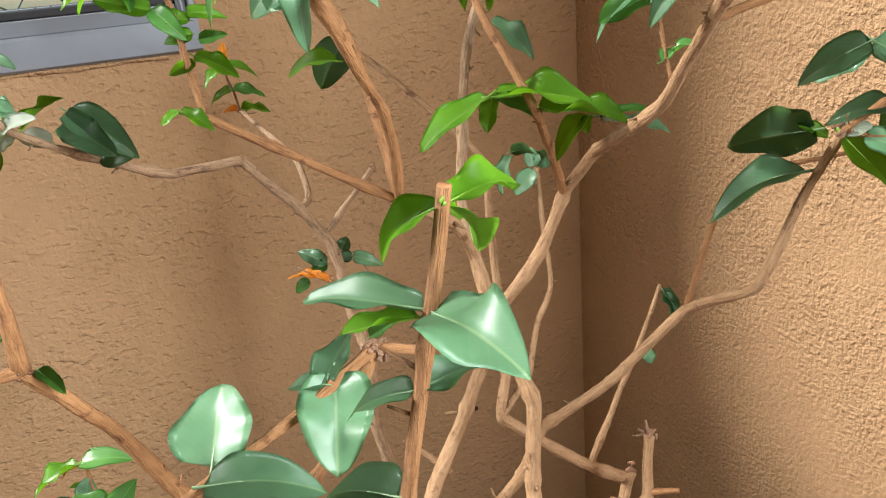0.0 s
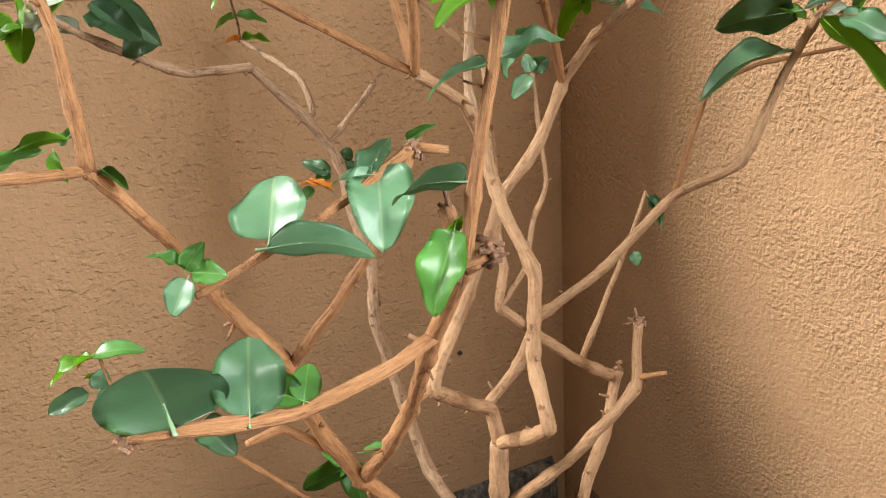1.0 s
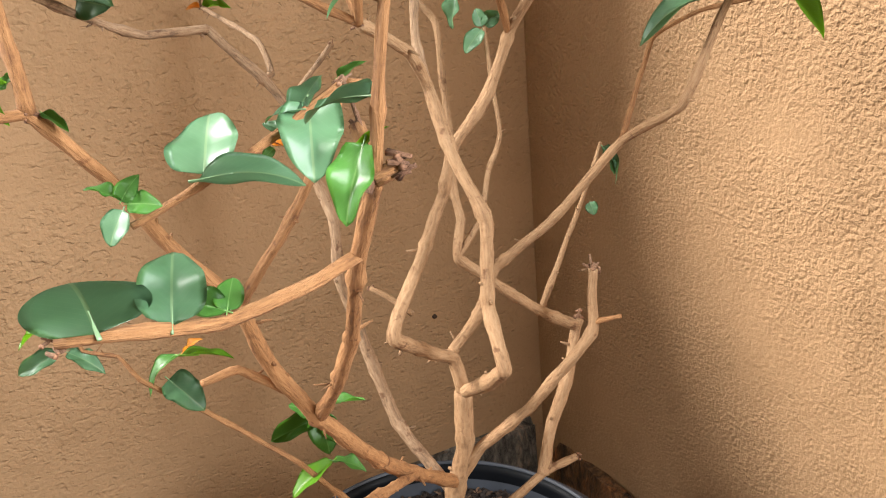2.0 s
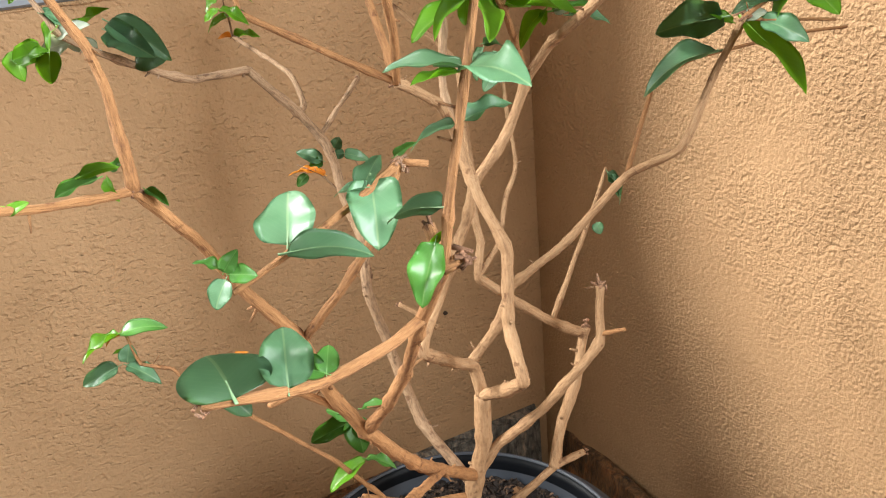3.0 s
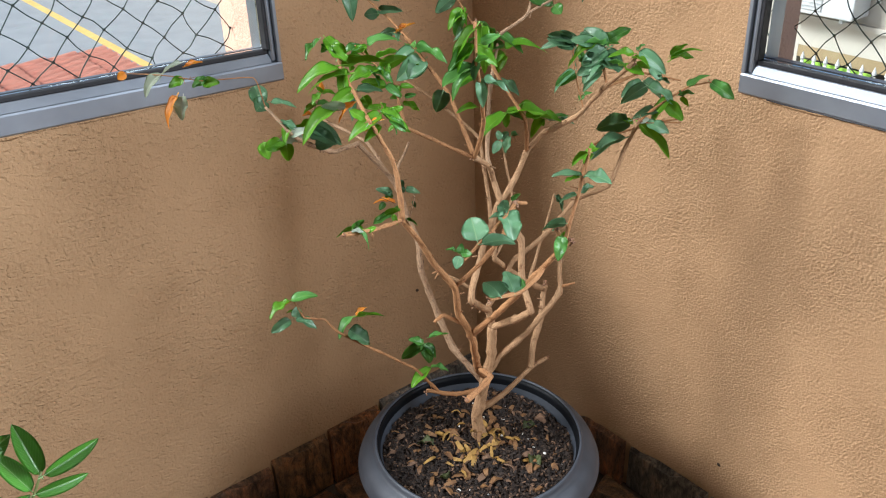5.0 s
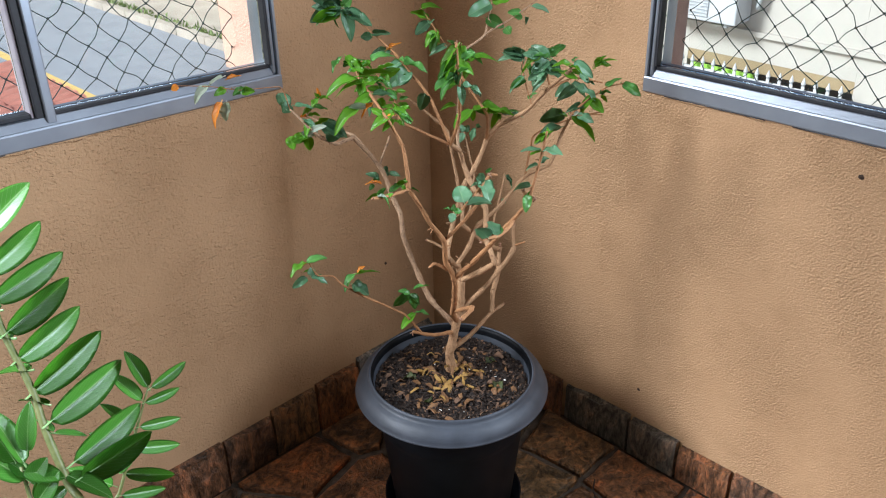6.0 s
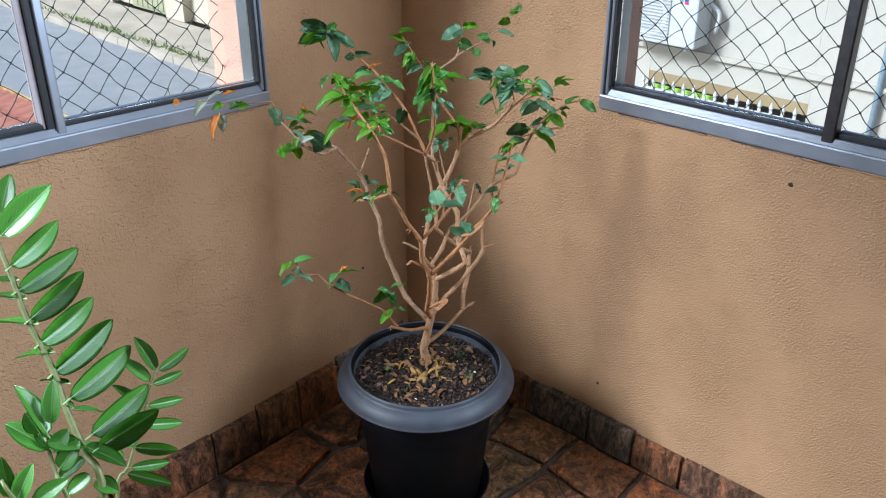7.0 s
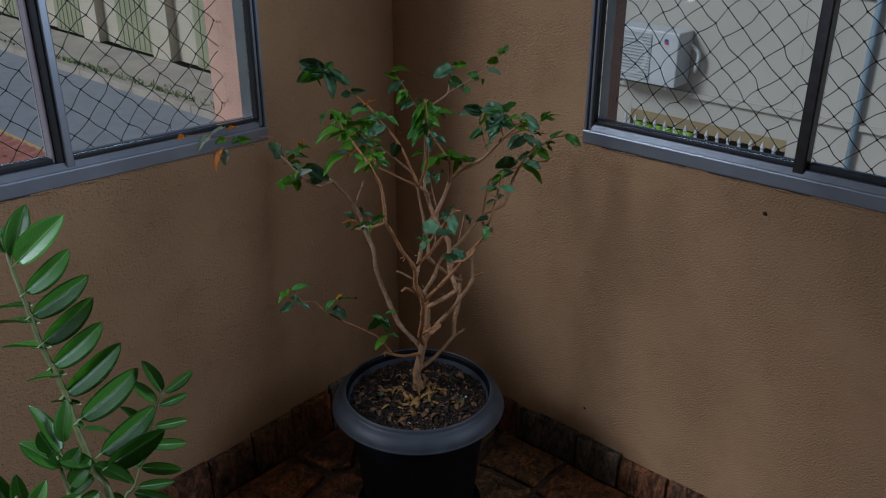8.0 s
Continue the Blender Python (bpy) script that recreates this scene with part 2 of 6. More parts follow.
def window(name, flip, edge, mull, far, label, mull_mat):
    thing = new(name)
    tagged(thing, label, "window", kind="structure")
    along = "y" if flip else "x"

    def piece(nm, lo, hi, mat, bev=0.0015, lab=""):
        return part(nm, lean(box(*frame_box(lo, hi, flip), bev), along, edge), mat, thing, lab)

    def bar(nm, profile, lo, hi, mat, lab=""):
        return part(nm, lean(prism([(d, SILL + z) for d, z in profile], lo, hi, flip), along, edge), mat, thing, lab)
    # flat front rail with a rounded foot and shoulder, and a sloping ledge behind it
    bar("frame_rail", [(-0.004, -0.004), (-0.007, -0.001), (-0.007, 0.026), (-0.005, 0.029), (0.07, 0.029), (0.07, -0.004)], far, edge, M_ALU)
    bar("frame_ledge", [(-0.002, 0.0293), (0.0075, 0.0415), (0.0075, 0.0425), (0.066, 0.0425), (0.066, 0.0293)], far, edge - 0.0173, M_ALU, "sloping ledge that catches the sky")
    piece("frame_jamb", (edge - 0.007, -0.007, SILL + 0.0295), (edge, 0.07, HEAD), M_ALU, 0.0015)
    piece("jamb_face", (edge - 0.017, -0.001, SILL + 0.0295), (edge - 0.0072, 0.07, HEAD - 0.02), M_ALU, 0.004)
    piece("frame_jamb", (far, -0.004, SILL + 0.043), (far + 0.034, 0.07, HEAD), M_ALU, 0.002)
    piece("frame_head", (far + 0.0345, -0.004, HEAD - 0.04), (edge - 0.0225, 0.07, HEAD), M_ALU, 0.002)
    # the sash beside the corner: black seal all round, glass
    piece("seal", (mull - 0.001, 0.008, SILL + 0.0427), (edge - 0.0175, 0.03, SILL + 0.051), M_RUBBER)
    piece("seal", (edge - 0.0235, -0.001, SILL + 0.0512), (edge - 0.0173, 0.02, HEAD - 0.041), M_RUBBER)
    g = piece("pane", (mull, 0.016, SILL + 0.0512), (edge - 0.0237, 0.020, HEAD - 0.041), M_GLASS, 0)
    g.visible_shadow = False
    # meeting stile and the second sash
    if flip:
        piece("meeting_stile", (mull - 0.026, 0.002, SILL + 0.0305), (mull - 0.0015, 0.036, HEAD - 0.041), mull_mat, 0.003)
        last = mull - 0.0265
    else:
        piece("meeting_stile", (mull - 0.020, 0.000, SILL + 0.0305), (mull - 0.0015, 0.032, HEAD - 0.041), mull_mat, 0.003)
        piece("seal", (mull - 0.034, 0.006, SILL + 0.0427), (mull - 0.0205, 0.042, HEAD - 0.041), M_RUBBER)
        piece("outer_stile", (mull - 0.040, 0.014, SILL + 0.0427), (mull - 0.0345, 0.046, HEAD - 0.041), M_STILE, 0.002, "pale stile of the rear sash")
        last = mull - 0.0405
    piece("sash_rail", (far + 0.035, 0.016, SILL + 0.0427), (last, 0.044, SILL + 0.053), M_RUBBER, 0.002)
    g = piece("pane", (far + 0.035, 0.034, SILL + 0.0535), (last, 0.038, HEAD - 0.041), M_GLASS, 0)
    g.visible_shadow = False
    # ragged plaster lip under the frame, outer plaster lining of the opening
    bm, rr = bmesh.new(), random.Random(len(name) + flip)
    lip = [(far + i * 0.03, rr.uniform(-0.003, 0.001), SILL - 0.0062 + rr.uniform(-0.001, 0.0006), rr.uniform(0.0012, 0.0036)) for i in range(int((edge - far) / 0.03))]
    add_tube(bm, [(p[1], p[0], p[2], p[3]) if flip else p for p in lip], 8, 0.008, 0.5, 2)
    part("plaster_lip", lean(bm, along, edge), M_WALL, thing, "ragged line of plaster under the frame", True)
    # dark open gap between frame and plaster, here and there
    bm = bmesh.new()
    a = edge - 0.05
    while a > edge - 1.2:
        l = rr.uniform(0.03, 0.16)
        if rr.random() < 0.6:
            add_tube(bm, [((-0.0035, a - l * q, SILL - 0.0045, 0.0012 + 0.0008 * math.sin(3.1 * q)) if flip else (a - l * q, -0.0035, SILL - 0.0045, 0.0012 + 0.0008 * math.sin(3.1 * q))) for q in (0, 0.5, 1)], 6, 0.02, 0.4, 3)
        a -= l
    part("open_gap", lean(bm, along, edge), M_RUBBER, thing, "dark crack between the frame and the plaster")
    rebate = REBATE["y" if flip else "x"]
    for lo, hi in (((edge + rebate - 0.012, 0.072, SILL + 0.004), (edge + rebate - 0.001, TH + (0.022 if flip else 0.06), HEAD)), ((far, 0.072, SILL - 0.03), (edge + rebate - 0.013, TH + 0.03, SILL + 0.003))):
        piece("outer_lining", lo, hi, M_PINK, 0.003, "pink outdoor stucco lining of the opening")
    return thing


window("window_1", False, W_L[1], -0.985, W_L[0], "sliding window in a pale aluminium frame with black seals", M_ALU)
window("window_2", True, W_R[1], -1.088, W_R[0], "sliding window with a dark meeting stile in an aluminium frame", M_DARK)


def safety_net(flip, lo, hi, seed):
    rnd = random.Random(seed)
    dx, dz = 0.0328, 0.032
    nodes, bm = {}, bmesh.new()
    nx, nz = int((hi - lo) / dx), int((HEAD - SILL + 0.06) / dz)
    for i in range(nx + 1):
        for k in range(nz + 1):
            if (i + k) % 2 == 0:
                slack = 1.8 if i > nx - 5 else 1.0
                nodes[i, k] = (lo + i * dx + rnd.uniform(-1, 1) * 0.0045 * slack, TH + 0.012 + rnd.uniform(-1, 1) * 0.006, SILL - 0.03 + k * dz + rnd.uniform(-1, 1) * 0.0045 * slack)
    turn = (lambda p: (p[1], p[0], p[2])) if flip else (lambda p: p)
    for (i, k), p in nodes.items():
        q = turn(p)
        k6 = [bm.verts.new(Vector(q) + Vector(d) * 0.0032) for d in ((1, 0, 0), (-1, 0, 0), (0, 1, 0), (0, -1, 0), (0, 0, 1), (0, 0, -1))]
        for a in (0, 1):
            for b in (2, 3):
                for c in (4, 5):
                    bm.faces.new((k6[a], k6[b], k6[c]))
        for j in (-1, 1):
            if (i + j, k + 1) in nodes:
                e = turn(nodes[i + j, k + 1])
                m = [(a + b) / 2 + rnd.uniform(-1, 1) * 0.004 for a, b in zip(q, e)]
                add_tube(bm, [(*q, 0.0011), (*m, 0.0010), (*e, 0.0011)], 4, 0.02, cap=False)
    return tagged(mesh_object("safety_net", bm, M_NET, True), "dark knotted cord safety net stretched outside the window", "net", "window nets", "stuff")


safety_net(False, W_L[0], W_L[1] + 0.01, 3)
safety_net(True, W_R[0], W_R[1] + 0.02, 4)

# ---- street outside, one storey below ----
STREET = -2.9
M_ASPHALT = simple("asphalt", [(0.3, (0.25, 0.265, 0.295)), (0.7, (0.31, 0.325, 0.355))], 3, 0.85, 0, 3, 60)
M_PAVE = simple("pavement_concrete", [(0.3, (0.36, 0.31, 0.26)), (0.7, (0.5, 0.44, 0.37))], 1.5, 0.85, 0, 2, 30)
M_EARTH = simple("far_ground", [(0.3, (0.12, 0.13, 0.07)), (0.7, (0.22, 0.18, 0.12))], 0.4, 0.95)
M_YELLOW = simple("road_yellow", [(0.3, (0.62, 0.42, 0.12)), (0.7, (0.75, 0.52, 0.18))], 6, 0.8)
M_WHITE = simple("white_render", [(0.3, (0.44, 0.41, 0.365)), (0.7, (0.50, 0.47, 0.425))], 1.2, 0.8, 0, 1, 60)
M_CREAM = simple("cream_render", [(0.3, (0.52, 0.46, 0.36)), (0.7, (0.62, 0.55, 0.44))], 1.0, 0.8, 0, 1, 60)
M_GREENISH = simple("olive_shutter", [(0.3, (0.30, 0.31, 0.19)), (0.7, (0.38, 0.38, 0.25))], 2, 0.6, 0, 1, 40)
M_BROWN = simple("brown_lintel", [(0.3, (0.27, 0.20, 0.11)), (0.7, (0.34, 0.26, 0.15))], 3, 0.8)
# shade inside the porch, put into its back wall's colour
M_SHADE = simple("porch_painted_shade", [(0.3, (0.05, 0.055, 0.065)), (0.7, (0.09, 0.095, 0.11))], 3, 0.7)
M_GRASS = simple("verge_grass", [(0.3, (0.14, 0.22, 0.06)), (0.7, (0.26, 0.33, 0.13))], 20, 0.8)
M_TILE = simple("roof_clay", [(0.3, (0.72, 0.30, 0.22)), (0.7, (0.82, 0.40, 0.31))], 6, 0.8)
M_LIME = simple("lime_panel", [(0.3, (0.28, 0.55, 0.06)), (0.7, (0.34, 0.62, 0.09))], 3, 0.5)
M_SHELL = simple("appliance_white", [(0.3, (0.50, 0.52, 0.54)), (0.7, (0.57, 0.59, 0.61))], 5, 0.45)
M_GRILLE = simple("grille_grey", [(0.3, (0.34, 0.36, 0.38)), (0.7, (0.44, 0.46, 0.48))], 30, 0.5)
M_BLUEPIPE = simple("pipe_grey_blue", [(0.3, (0.22, 0.30, 0.38)), (0.7, (0.28, 0.37, 0.45))], 8, 0.5)
M_BLUE = simple("badge_blue", [(0.3, (0.02, 0.07, 0.4)), (0.7, (0.03, 0.1, 0.5))], 9, 0.4)
M_RED = simple("badge_red", [(0.3, (0.6, 0.03, 0.03)), (0.7, (0.7, 0.05, 0.05))], 9, 0.4)

bm = bmesh.new()
vs = [bm.verts.new(p) for p in ((-600, -600, STREET - 0.15), (600, -600, STREET - 0.15), (600, 600, STREET - 0.15), (-600, 600, STREET - 0.15))]
bm.faces.new(vs)
tagged(mesh_object("ground", bm, M_EARTH), "bare ground round the street", "ground", kind="structure")
tagged(mesh_object("road", box((0.6, -40, STREET - 0.14), (6.75, 70, STREET)), M_ASPHALT), "grey asphalt street below the balcony", "road", kind="structure")
tagged(mesh_object("road_marking", box((3.86, -40, STREET + 0.001), (4.02, 70, STREET + 0.006)), M_YELLOW), "worn yellow line along the street", "road marking", kind="structure")
pavement = tagged(mesh_object("pavement", box((6.9, -40, STREET - 0.14), (8.4, 70, STREET + 0.13)), M_PAVE), "beige concrete pavement across the street", "pavement", kind="structure")
for i in range(-6, 26):
    part("kerb_stone", box((6.755, i * 1.0 + 0.006, STREET - 0.1), (6.895, i * 1.0 + 0.994, STREET + 0.14), 0.012), M_PAVE, pavement)

# weeds along the kerb
rnd = random.Random(8)
bm = bmesh.new()
for _ in range(420):
    y = rnd.choice((rnd.gauss(13.5, 1.2), rnd.gauss(16.5, 0.9), rnd.uniform(9, 22)))
    x, h, a = 6.92 + abs(rnd.gauss(0, 0.1)), rnd.uniform(0.03, 0.10), rnd.uniform(0, 6.28)
    w, l = Vector((math.cos(a), math.sin(a), 0)) * 0.02, Vector((rnd.uniform(-0.06, 0.06), rnd.uniform(-0.06, 0.06), h))
    p = Vector((x, y, STREET + 0.128))
    bm.faces.new([bm.verts.new(q) for q in (p - w, p + w, p + l * 0.7 + w * 0.6, p + l)])
tagged(mesh_object("verge_weeds", bm, M_GRASS), "green weeds along the kerb", "weeds", kind="stuff")


def far_house(name, y0, label):
    ob = new(name)
    ob.location = (8.4, y0, STREET + 0.13)
    tagged(ob, label, "house")
    return ob


def at_house(nm, lo, hi, mat, house, lab="", bev=0.0):
    o = Vector(house.location)
    return part(nm, box(Vector(lo) - o, Vector(hi) - o, bev), mat, house, lab)


# white house facing the east window, with a porch opening behind a picket fence
house = far_house("white_house", -9.0, "white rendered house across the street with a recessed porch")
G, P0, P1, PT = STREET + 0.13, 1.98, 4.08, -1.76
at_house("wall", (8.4, -9.0, G), (8.7, P0, 3.0), M_WHITE, house)
at_house("wall", (8.4, P1, G), (8.7, 8.2, 3.0), M_WHITE, house)
at_house("wall", (8.4, P0 + 0.002, PT + 0.14), (8.7, P1 - 0.002, 3.0), M_WHITE, house)
at_house("lintel", (8.405, P0 + 0.002, PT), (8.7, P1 - 0.002, PT + 0.138), M_BROWN, house, "brown painted band over the porch")
at_house("porch_back", (9.6, P0 - 0.4, G), (9.7, P1 + 0.4, PT + 0.2), M_SHADE, house, "porch back wall with the porch's shade painted into its colour")
at_house("ledge", (8.34, -9.0, -1.32), (8.398, 5.4, -1.26), M_WHITE, house, "thin plaster ledge")
at_house("ledge", (8.36, -9.0, 0.08), (8.398, 2.6, 0.11), M_WHITE, house, "thin plaster ledge")
at_house("roof", (8.1, -9.2, 3.0), (13.0, 8.4, 3.25), M_TILE, house)
at_house("panel", (8.26, 3.1, -2.25), (8.28, 3.95, -1.74), M_LIME, house, "lime green panel with a plain white bar")
at_house("panel_bar", (8.252, 3.5, -1.86), (8.258, 3.85, -1.80), M_WHITE, house)
for y in (1.24,):
    d = add_tube(bmesh.new(), [(8.33 - 8.4, y + 9.0, G - G, 0.035), (8.33 - 8.4, y + 9.0, 2.6 - G, 0.035)], 10, None)
    part("drainpipe", d, M_BLUEPIPE, house, "grey-blue drainpipe", True)

fence = new("picket_fence")
fence.location = (8.2, P0, G)
tagged(fence, "white metal picket fence with pointed tips before the porch", "fence")
for zz in (0.25, 0.96):
    part("rail", box((-0.015, 0.0, zz), (0.015, P1 - P0, zz + 0.04), 0.003), M_SHELL, fence)
for i in range(15):
    y = 0.05 + i * 0.142
    bm = box((-0.035, y - 0.018, 0.0), (-0.017, y + 0.018, 1.05))
    for r0, r1, za, zb in ((0.012, 0.028, 1.051, 1.08), (0.028, 0.004, 1.08, 1.15)):
        bmesh.ops.create_cone(bm, cap_ends=True, segments=8, radius1=r0, radius2=r1, depth=zb - za, matrix=Matrix.Translation((-0.026, y, (za + zb) / 2)))
    part("picket", bm, M_SHELL, fence)

ac = new("air_conditioner")
ac.location = (8.19, 3.79, -1.16)
tagged(ac, "white outdoor air conditioner unit with a round grey fan grille", "air conditioner")
part("body", box((-0.16, -0.48, 0), (0.2, 0.48, 0.66), 0.02), M_SHELL, ac)
part("grille_back", box((-0.168, -0.12, 0.05), (-0.161, 0.44, 0.61), 0.003), M_GRILLE, ac)
guard = part("fan_guard", lathe([(0.20, 0), (0.25, 0), (0.25, 0.004), (0.20, 0.004), (0.20, 0)], 40), M_SHELL, ac)
guard.matrix_local = pose(-0.1681, 0.16, 0.33, 0, -90, 0)
for i in range(14):
    part("grille_slat", box((-0.182, -0.12, 0.06 + i * 0.039), (-0.1725, 0.44, 0.073 + i * 0.039)), M_SHELL, ac)
part("badge", box((-0.166, -0.34, 0.53), (-0.1605, -0.29, 0.575), 0.002), M_BLUE, ac, "plain blue and red badge")
part("badge", box((-0.172, -0.345, 0.515), (-0.1665, -0.30, 0.545), 0.002), M_RED, ac, "plain blue and red badge")
part("bracket", box((-0.1, -0.35, -0.05), (0.209, -0.31, -0.002)), M_GRILLE, ac)
part("bracket", box((-0.1, 0.31, -0.05), (0.209, 0.35, -0.002)), M_GRILLE, ac)
part("pipe", add_tube(bmesh.new(), [(0.1, -0.5, 0.5, 0.025), (0.1, -0.62, 0.4, 0.025), (0.1, -0.6, 0.2, 0.025), (0.3, -0.52, 0.15, 0.025)], 8, 0.03), M_SHELL, ac, "", True)

# row of shuttered garages further down the street
row = far_house("garage_row", 8.6, "cream rendered garages with olive shutters and pilasters")
at_house("wall", (8.62, 8.6, G), (9.2, 30.0, 1.2), M_CREAM, row)
for i, y in enumerate((8.9, 12.1, 15.2, 18.2, 21.2, 24.2)):
    at_house("pilaster", (8.42, y, G), (8.618, y + 0.7, 1.2), M_CREAM, row)
    sh = at_house("shutter", (8.55, y + 0.75, G), (8.617, y + 2.3, 0.2), M_GREENISH, row)
    o = Vector(row.location)
    for k in range(7):
        part("slat", box(Vector((8.535, y + 0.78 + k * 0.215, G + 0.05)) - o, Vector((8.549, y + 0.94 + k * 0.215, 0.15)) - o), M_GREENISH, sh)
at_house("roof", (8.3, 8.5, 1.2), (13.0, 30.2, 1.5), M_TILE, row)

# clay tiled roof of the lower building next door
roof = new("tiled_roof")
roof.location = (-1.85, 5.0, -1.75)
tagged(roof, "salmon clay tiled roof of the lower house next door", "roof")
part("roof_base", box((0, 0, -1.15), (4.2, 5.5, -0.05)), M_WHITE, roof)
bm = bmesh.new()
n, L, R = 8, 0.42, 0.085
ring = []
for s in (0, 1):
    ring.append([bm.verts.new((s * L, -R * math.cos(math.pi * k / n), R * 0.75 * math.sin(math.pi * k / n) + (0.035 if s else 0.0))) for k in range(n + 1)])
for k in range(n):
    bm.faces.new((ring[0][k], ring[0][k + 1], ring[1][k + 1], ring[1][k]))
bmesh.ops.solidify(bm, geom=bm.faces[:], thickness=0.012)
tile = part("roof_tile", bm, M_TILE, roof, "", True)
tile_mesh = tile.data
first = True
for i in range(10):
    for k in range(27):
        ob = tile if first else new("roof_tile", tile_mesh)
        first = False
        ob.parent = roof
        ob.location = (4.25 - (i + 1) * 0.38, 0.1 + k * 0.2, -0.03 + 0.004 * i)


# ---- potted tree ----
def leaf_material(name, dark, light, vein, rough=0.38, clear=0.0, through_light=0.2, veins=0.16):
    m, nt, b = material(name, rough)
    v = mapped(nt)
    info = nt.nodes.new("ShaderNodeObjectInfo")
    patches = ramp(nt, noise_tex(nt, v, 1.6, 3, 0.5), [(0.25, dark), (0.8, light)])
    tint = mix(nt, math_node(nt, "MULTIPLY", info.outputs["Random"], 0.45), patches, light)
    # midrib and side veins run along the blade's own length
    sep = nt.nodes.new("ShaderNodeSeparateXYZ")
    nt.links.new(v, sep.inputs[0])
    ax = math_node(nt, "ABSOLUTE", sep.outputs[0], 0)
    rib = math_node(nt, "LESS_THAN", ax, 0.018)
    slant = math_node(nt, "SUBTRACT", math_node(nt, "MULTIPLY", sep.outputs[1], 11.0), math_node(nt, "MULTIPLY", ax, 9.0))
    side = math_node(nt, "LESS_THAN", math_node(nt, "FRACT", slant, 0), 0.07)
    mask = math_node(nt, "MAXIMUM", math_node(nt, "MULTIPLY", rib, 0.75), math_node(nt, "MULTIPLY", side, veins))
    nt.links.new(mix(nt, mask, tint, vein), b.inputs["Base Color"])
    bump(nt, b, math_node(nt, "MULTIPLY", mask, -1.0), 0.006, 0.35)
    b.inputs["Specular IOR Level"].default_value = 0.6
    b.inputs["Coat Weight"].default_value = clear
    b.inputs["Coat Roughness"].default_value = 0.25
    # light that shines through the blade
    tr = nt.nodes.new("ShaderNodeBsdfTranslucent")
    tr.inputs[0].default_value = (light[0] * 1.6, light[1] * 1.6, light[2] * 0.8, 1)
    mx = nt.nodes.new("ShaderNodeMixShader")
    mx.inputs[0].default_value = through_light
    out = nt.nodes["Material Output"]
    nt.links.new(b.outputs[0], mx.inputs[1])
    nt.links.new(tr.outputs[0], mx.inputs[2])
    nt.links.new(mx.outputs[0], out.inputs[0])
    return m


LEAF_MATS = {
    "d": leaf_material("leaf_dark_green", (0.065, 0.165, 0.085), (0.14, 0.28, 0.15), (0.22, 0.33, 0.17), 0.42, 0.1, 0.16),
    "m": leaf_material("leaf_mid_green", (0.050, 0.170, 0.034), (0.115, 0.29, 0.06), (0.21, 0.37, 0.12), 0.36, 0.0, 0.24),
    "y": leaf_material("leaf_young_green", (0.075, 0.22, 0.012), (0.16, 0.35, 0.022), (0.25, 0.42, 0.06), 0.38, 0, 0.34),
    "p": leaf_material("leaf_pale_variegated", (0.25, 0.32, 0.26), (0.45, 0.5, 0.45), (0.55, 0.55, 0.5), 0.45),
    "o": leaf_material("leaf_orange_bud", (0.6, 0.16, 0.02), (0.75, 0.38, 0.04), (0.8, 0.45, 0.1), 0.5),
    "z": leaf_material("leaf_waxy_green", (0.042, 0.165, 0.016), (0.105, 0.30, 0.04), (0.30, 0.46, 0.20), 0.31, 0.15, 0.16, 0.42),
}


def bark(name, stops):
    """Fibres run along the limb; scars and flakes break them up."""
    m, nt, b = material(name, 0.8)
    c, p = nt.nodes.new("ShaderNodeTexCoord"), nt.nodes.new("ShaderNodeMapping")
    p.inputs["Scale"].default_value = (9, 55, 1)
    nt.links.new(c.outputs["UV"], p.inputs[0])
    v = mapped(nt)
    fibre, broad, fine = noise_tex(nt, p.outputs[0], 1.6, 5, 0.65, 0.3), noise_tex(nt, v, 24, 4), noise_tex(nt, v, 240, 4, 0.7)
    blend = math_node(nt, "ADD", math_node(nt, "MULTIPLY", fibre, 0.5), math_node(nt, "ADD", math_node(nt, "MULTIPLY", broad, 0.32), math_node(nt, "MULTIPLY", fine, 0.18)))
    col = ramp(nt, blend, stops)
    spots = ramp(nt, noise_tex(nt, v, 85, 3), [(0.63, (1, 1, 1)), (0.70, (0.50, 0.40, 0.34))])
    nt.links.new(mix(nt, 1.0, col, spots, "MULTIPLY"), b.inputs["Base Color"])
    h = math_node(nt, "ADD", math_node(nt, "MULTIPLY", fine, 0.35), math_node(nt, "ADD", fibre, math_node(nt, "MULTIPLY", broad, 0.5)))
    bump(nt, b, h, 0.0019)
    return m


M_BARK = bark("bark_tan", [(0.34, (0.14, 0.068, 0.030)), (0.48, (0.33, 0.188, 0.092)), (0.66, (0.45, 0.28, 0.152))])
M_TWIG = bark("bark_young", [(0.34, (0.115, 0.044, 0.016)), (0.48, (0.30, 0.138, 0.050)), (0.66, (0.42, 0.21, 0.085))])
M_KNOB = bark("bark_rusty", [(0.36, (0.09, 0.036, 0.02)), (0.5, (0.26, 0.125, 0.065)), (0.64, (0.42, 0.27, 0.17))])
M_GREY = bark("bark_grey", [(0.36, (0.12, 0.072, 0.042)), (0.5, (0.34, 0.21, 0.12)), (0.64, (0.47, 0.32, 0.20))])
M_STEM = simple("green_stem", [(0.3, (0.085, 0.11, 0.025)), (0.7, (0.17, 0.18, 0.06))], 60, 0.5, 0, 0.4, 200)


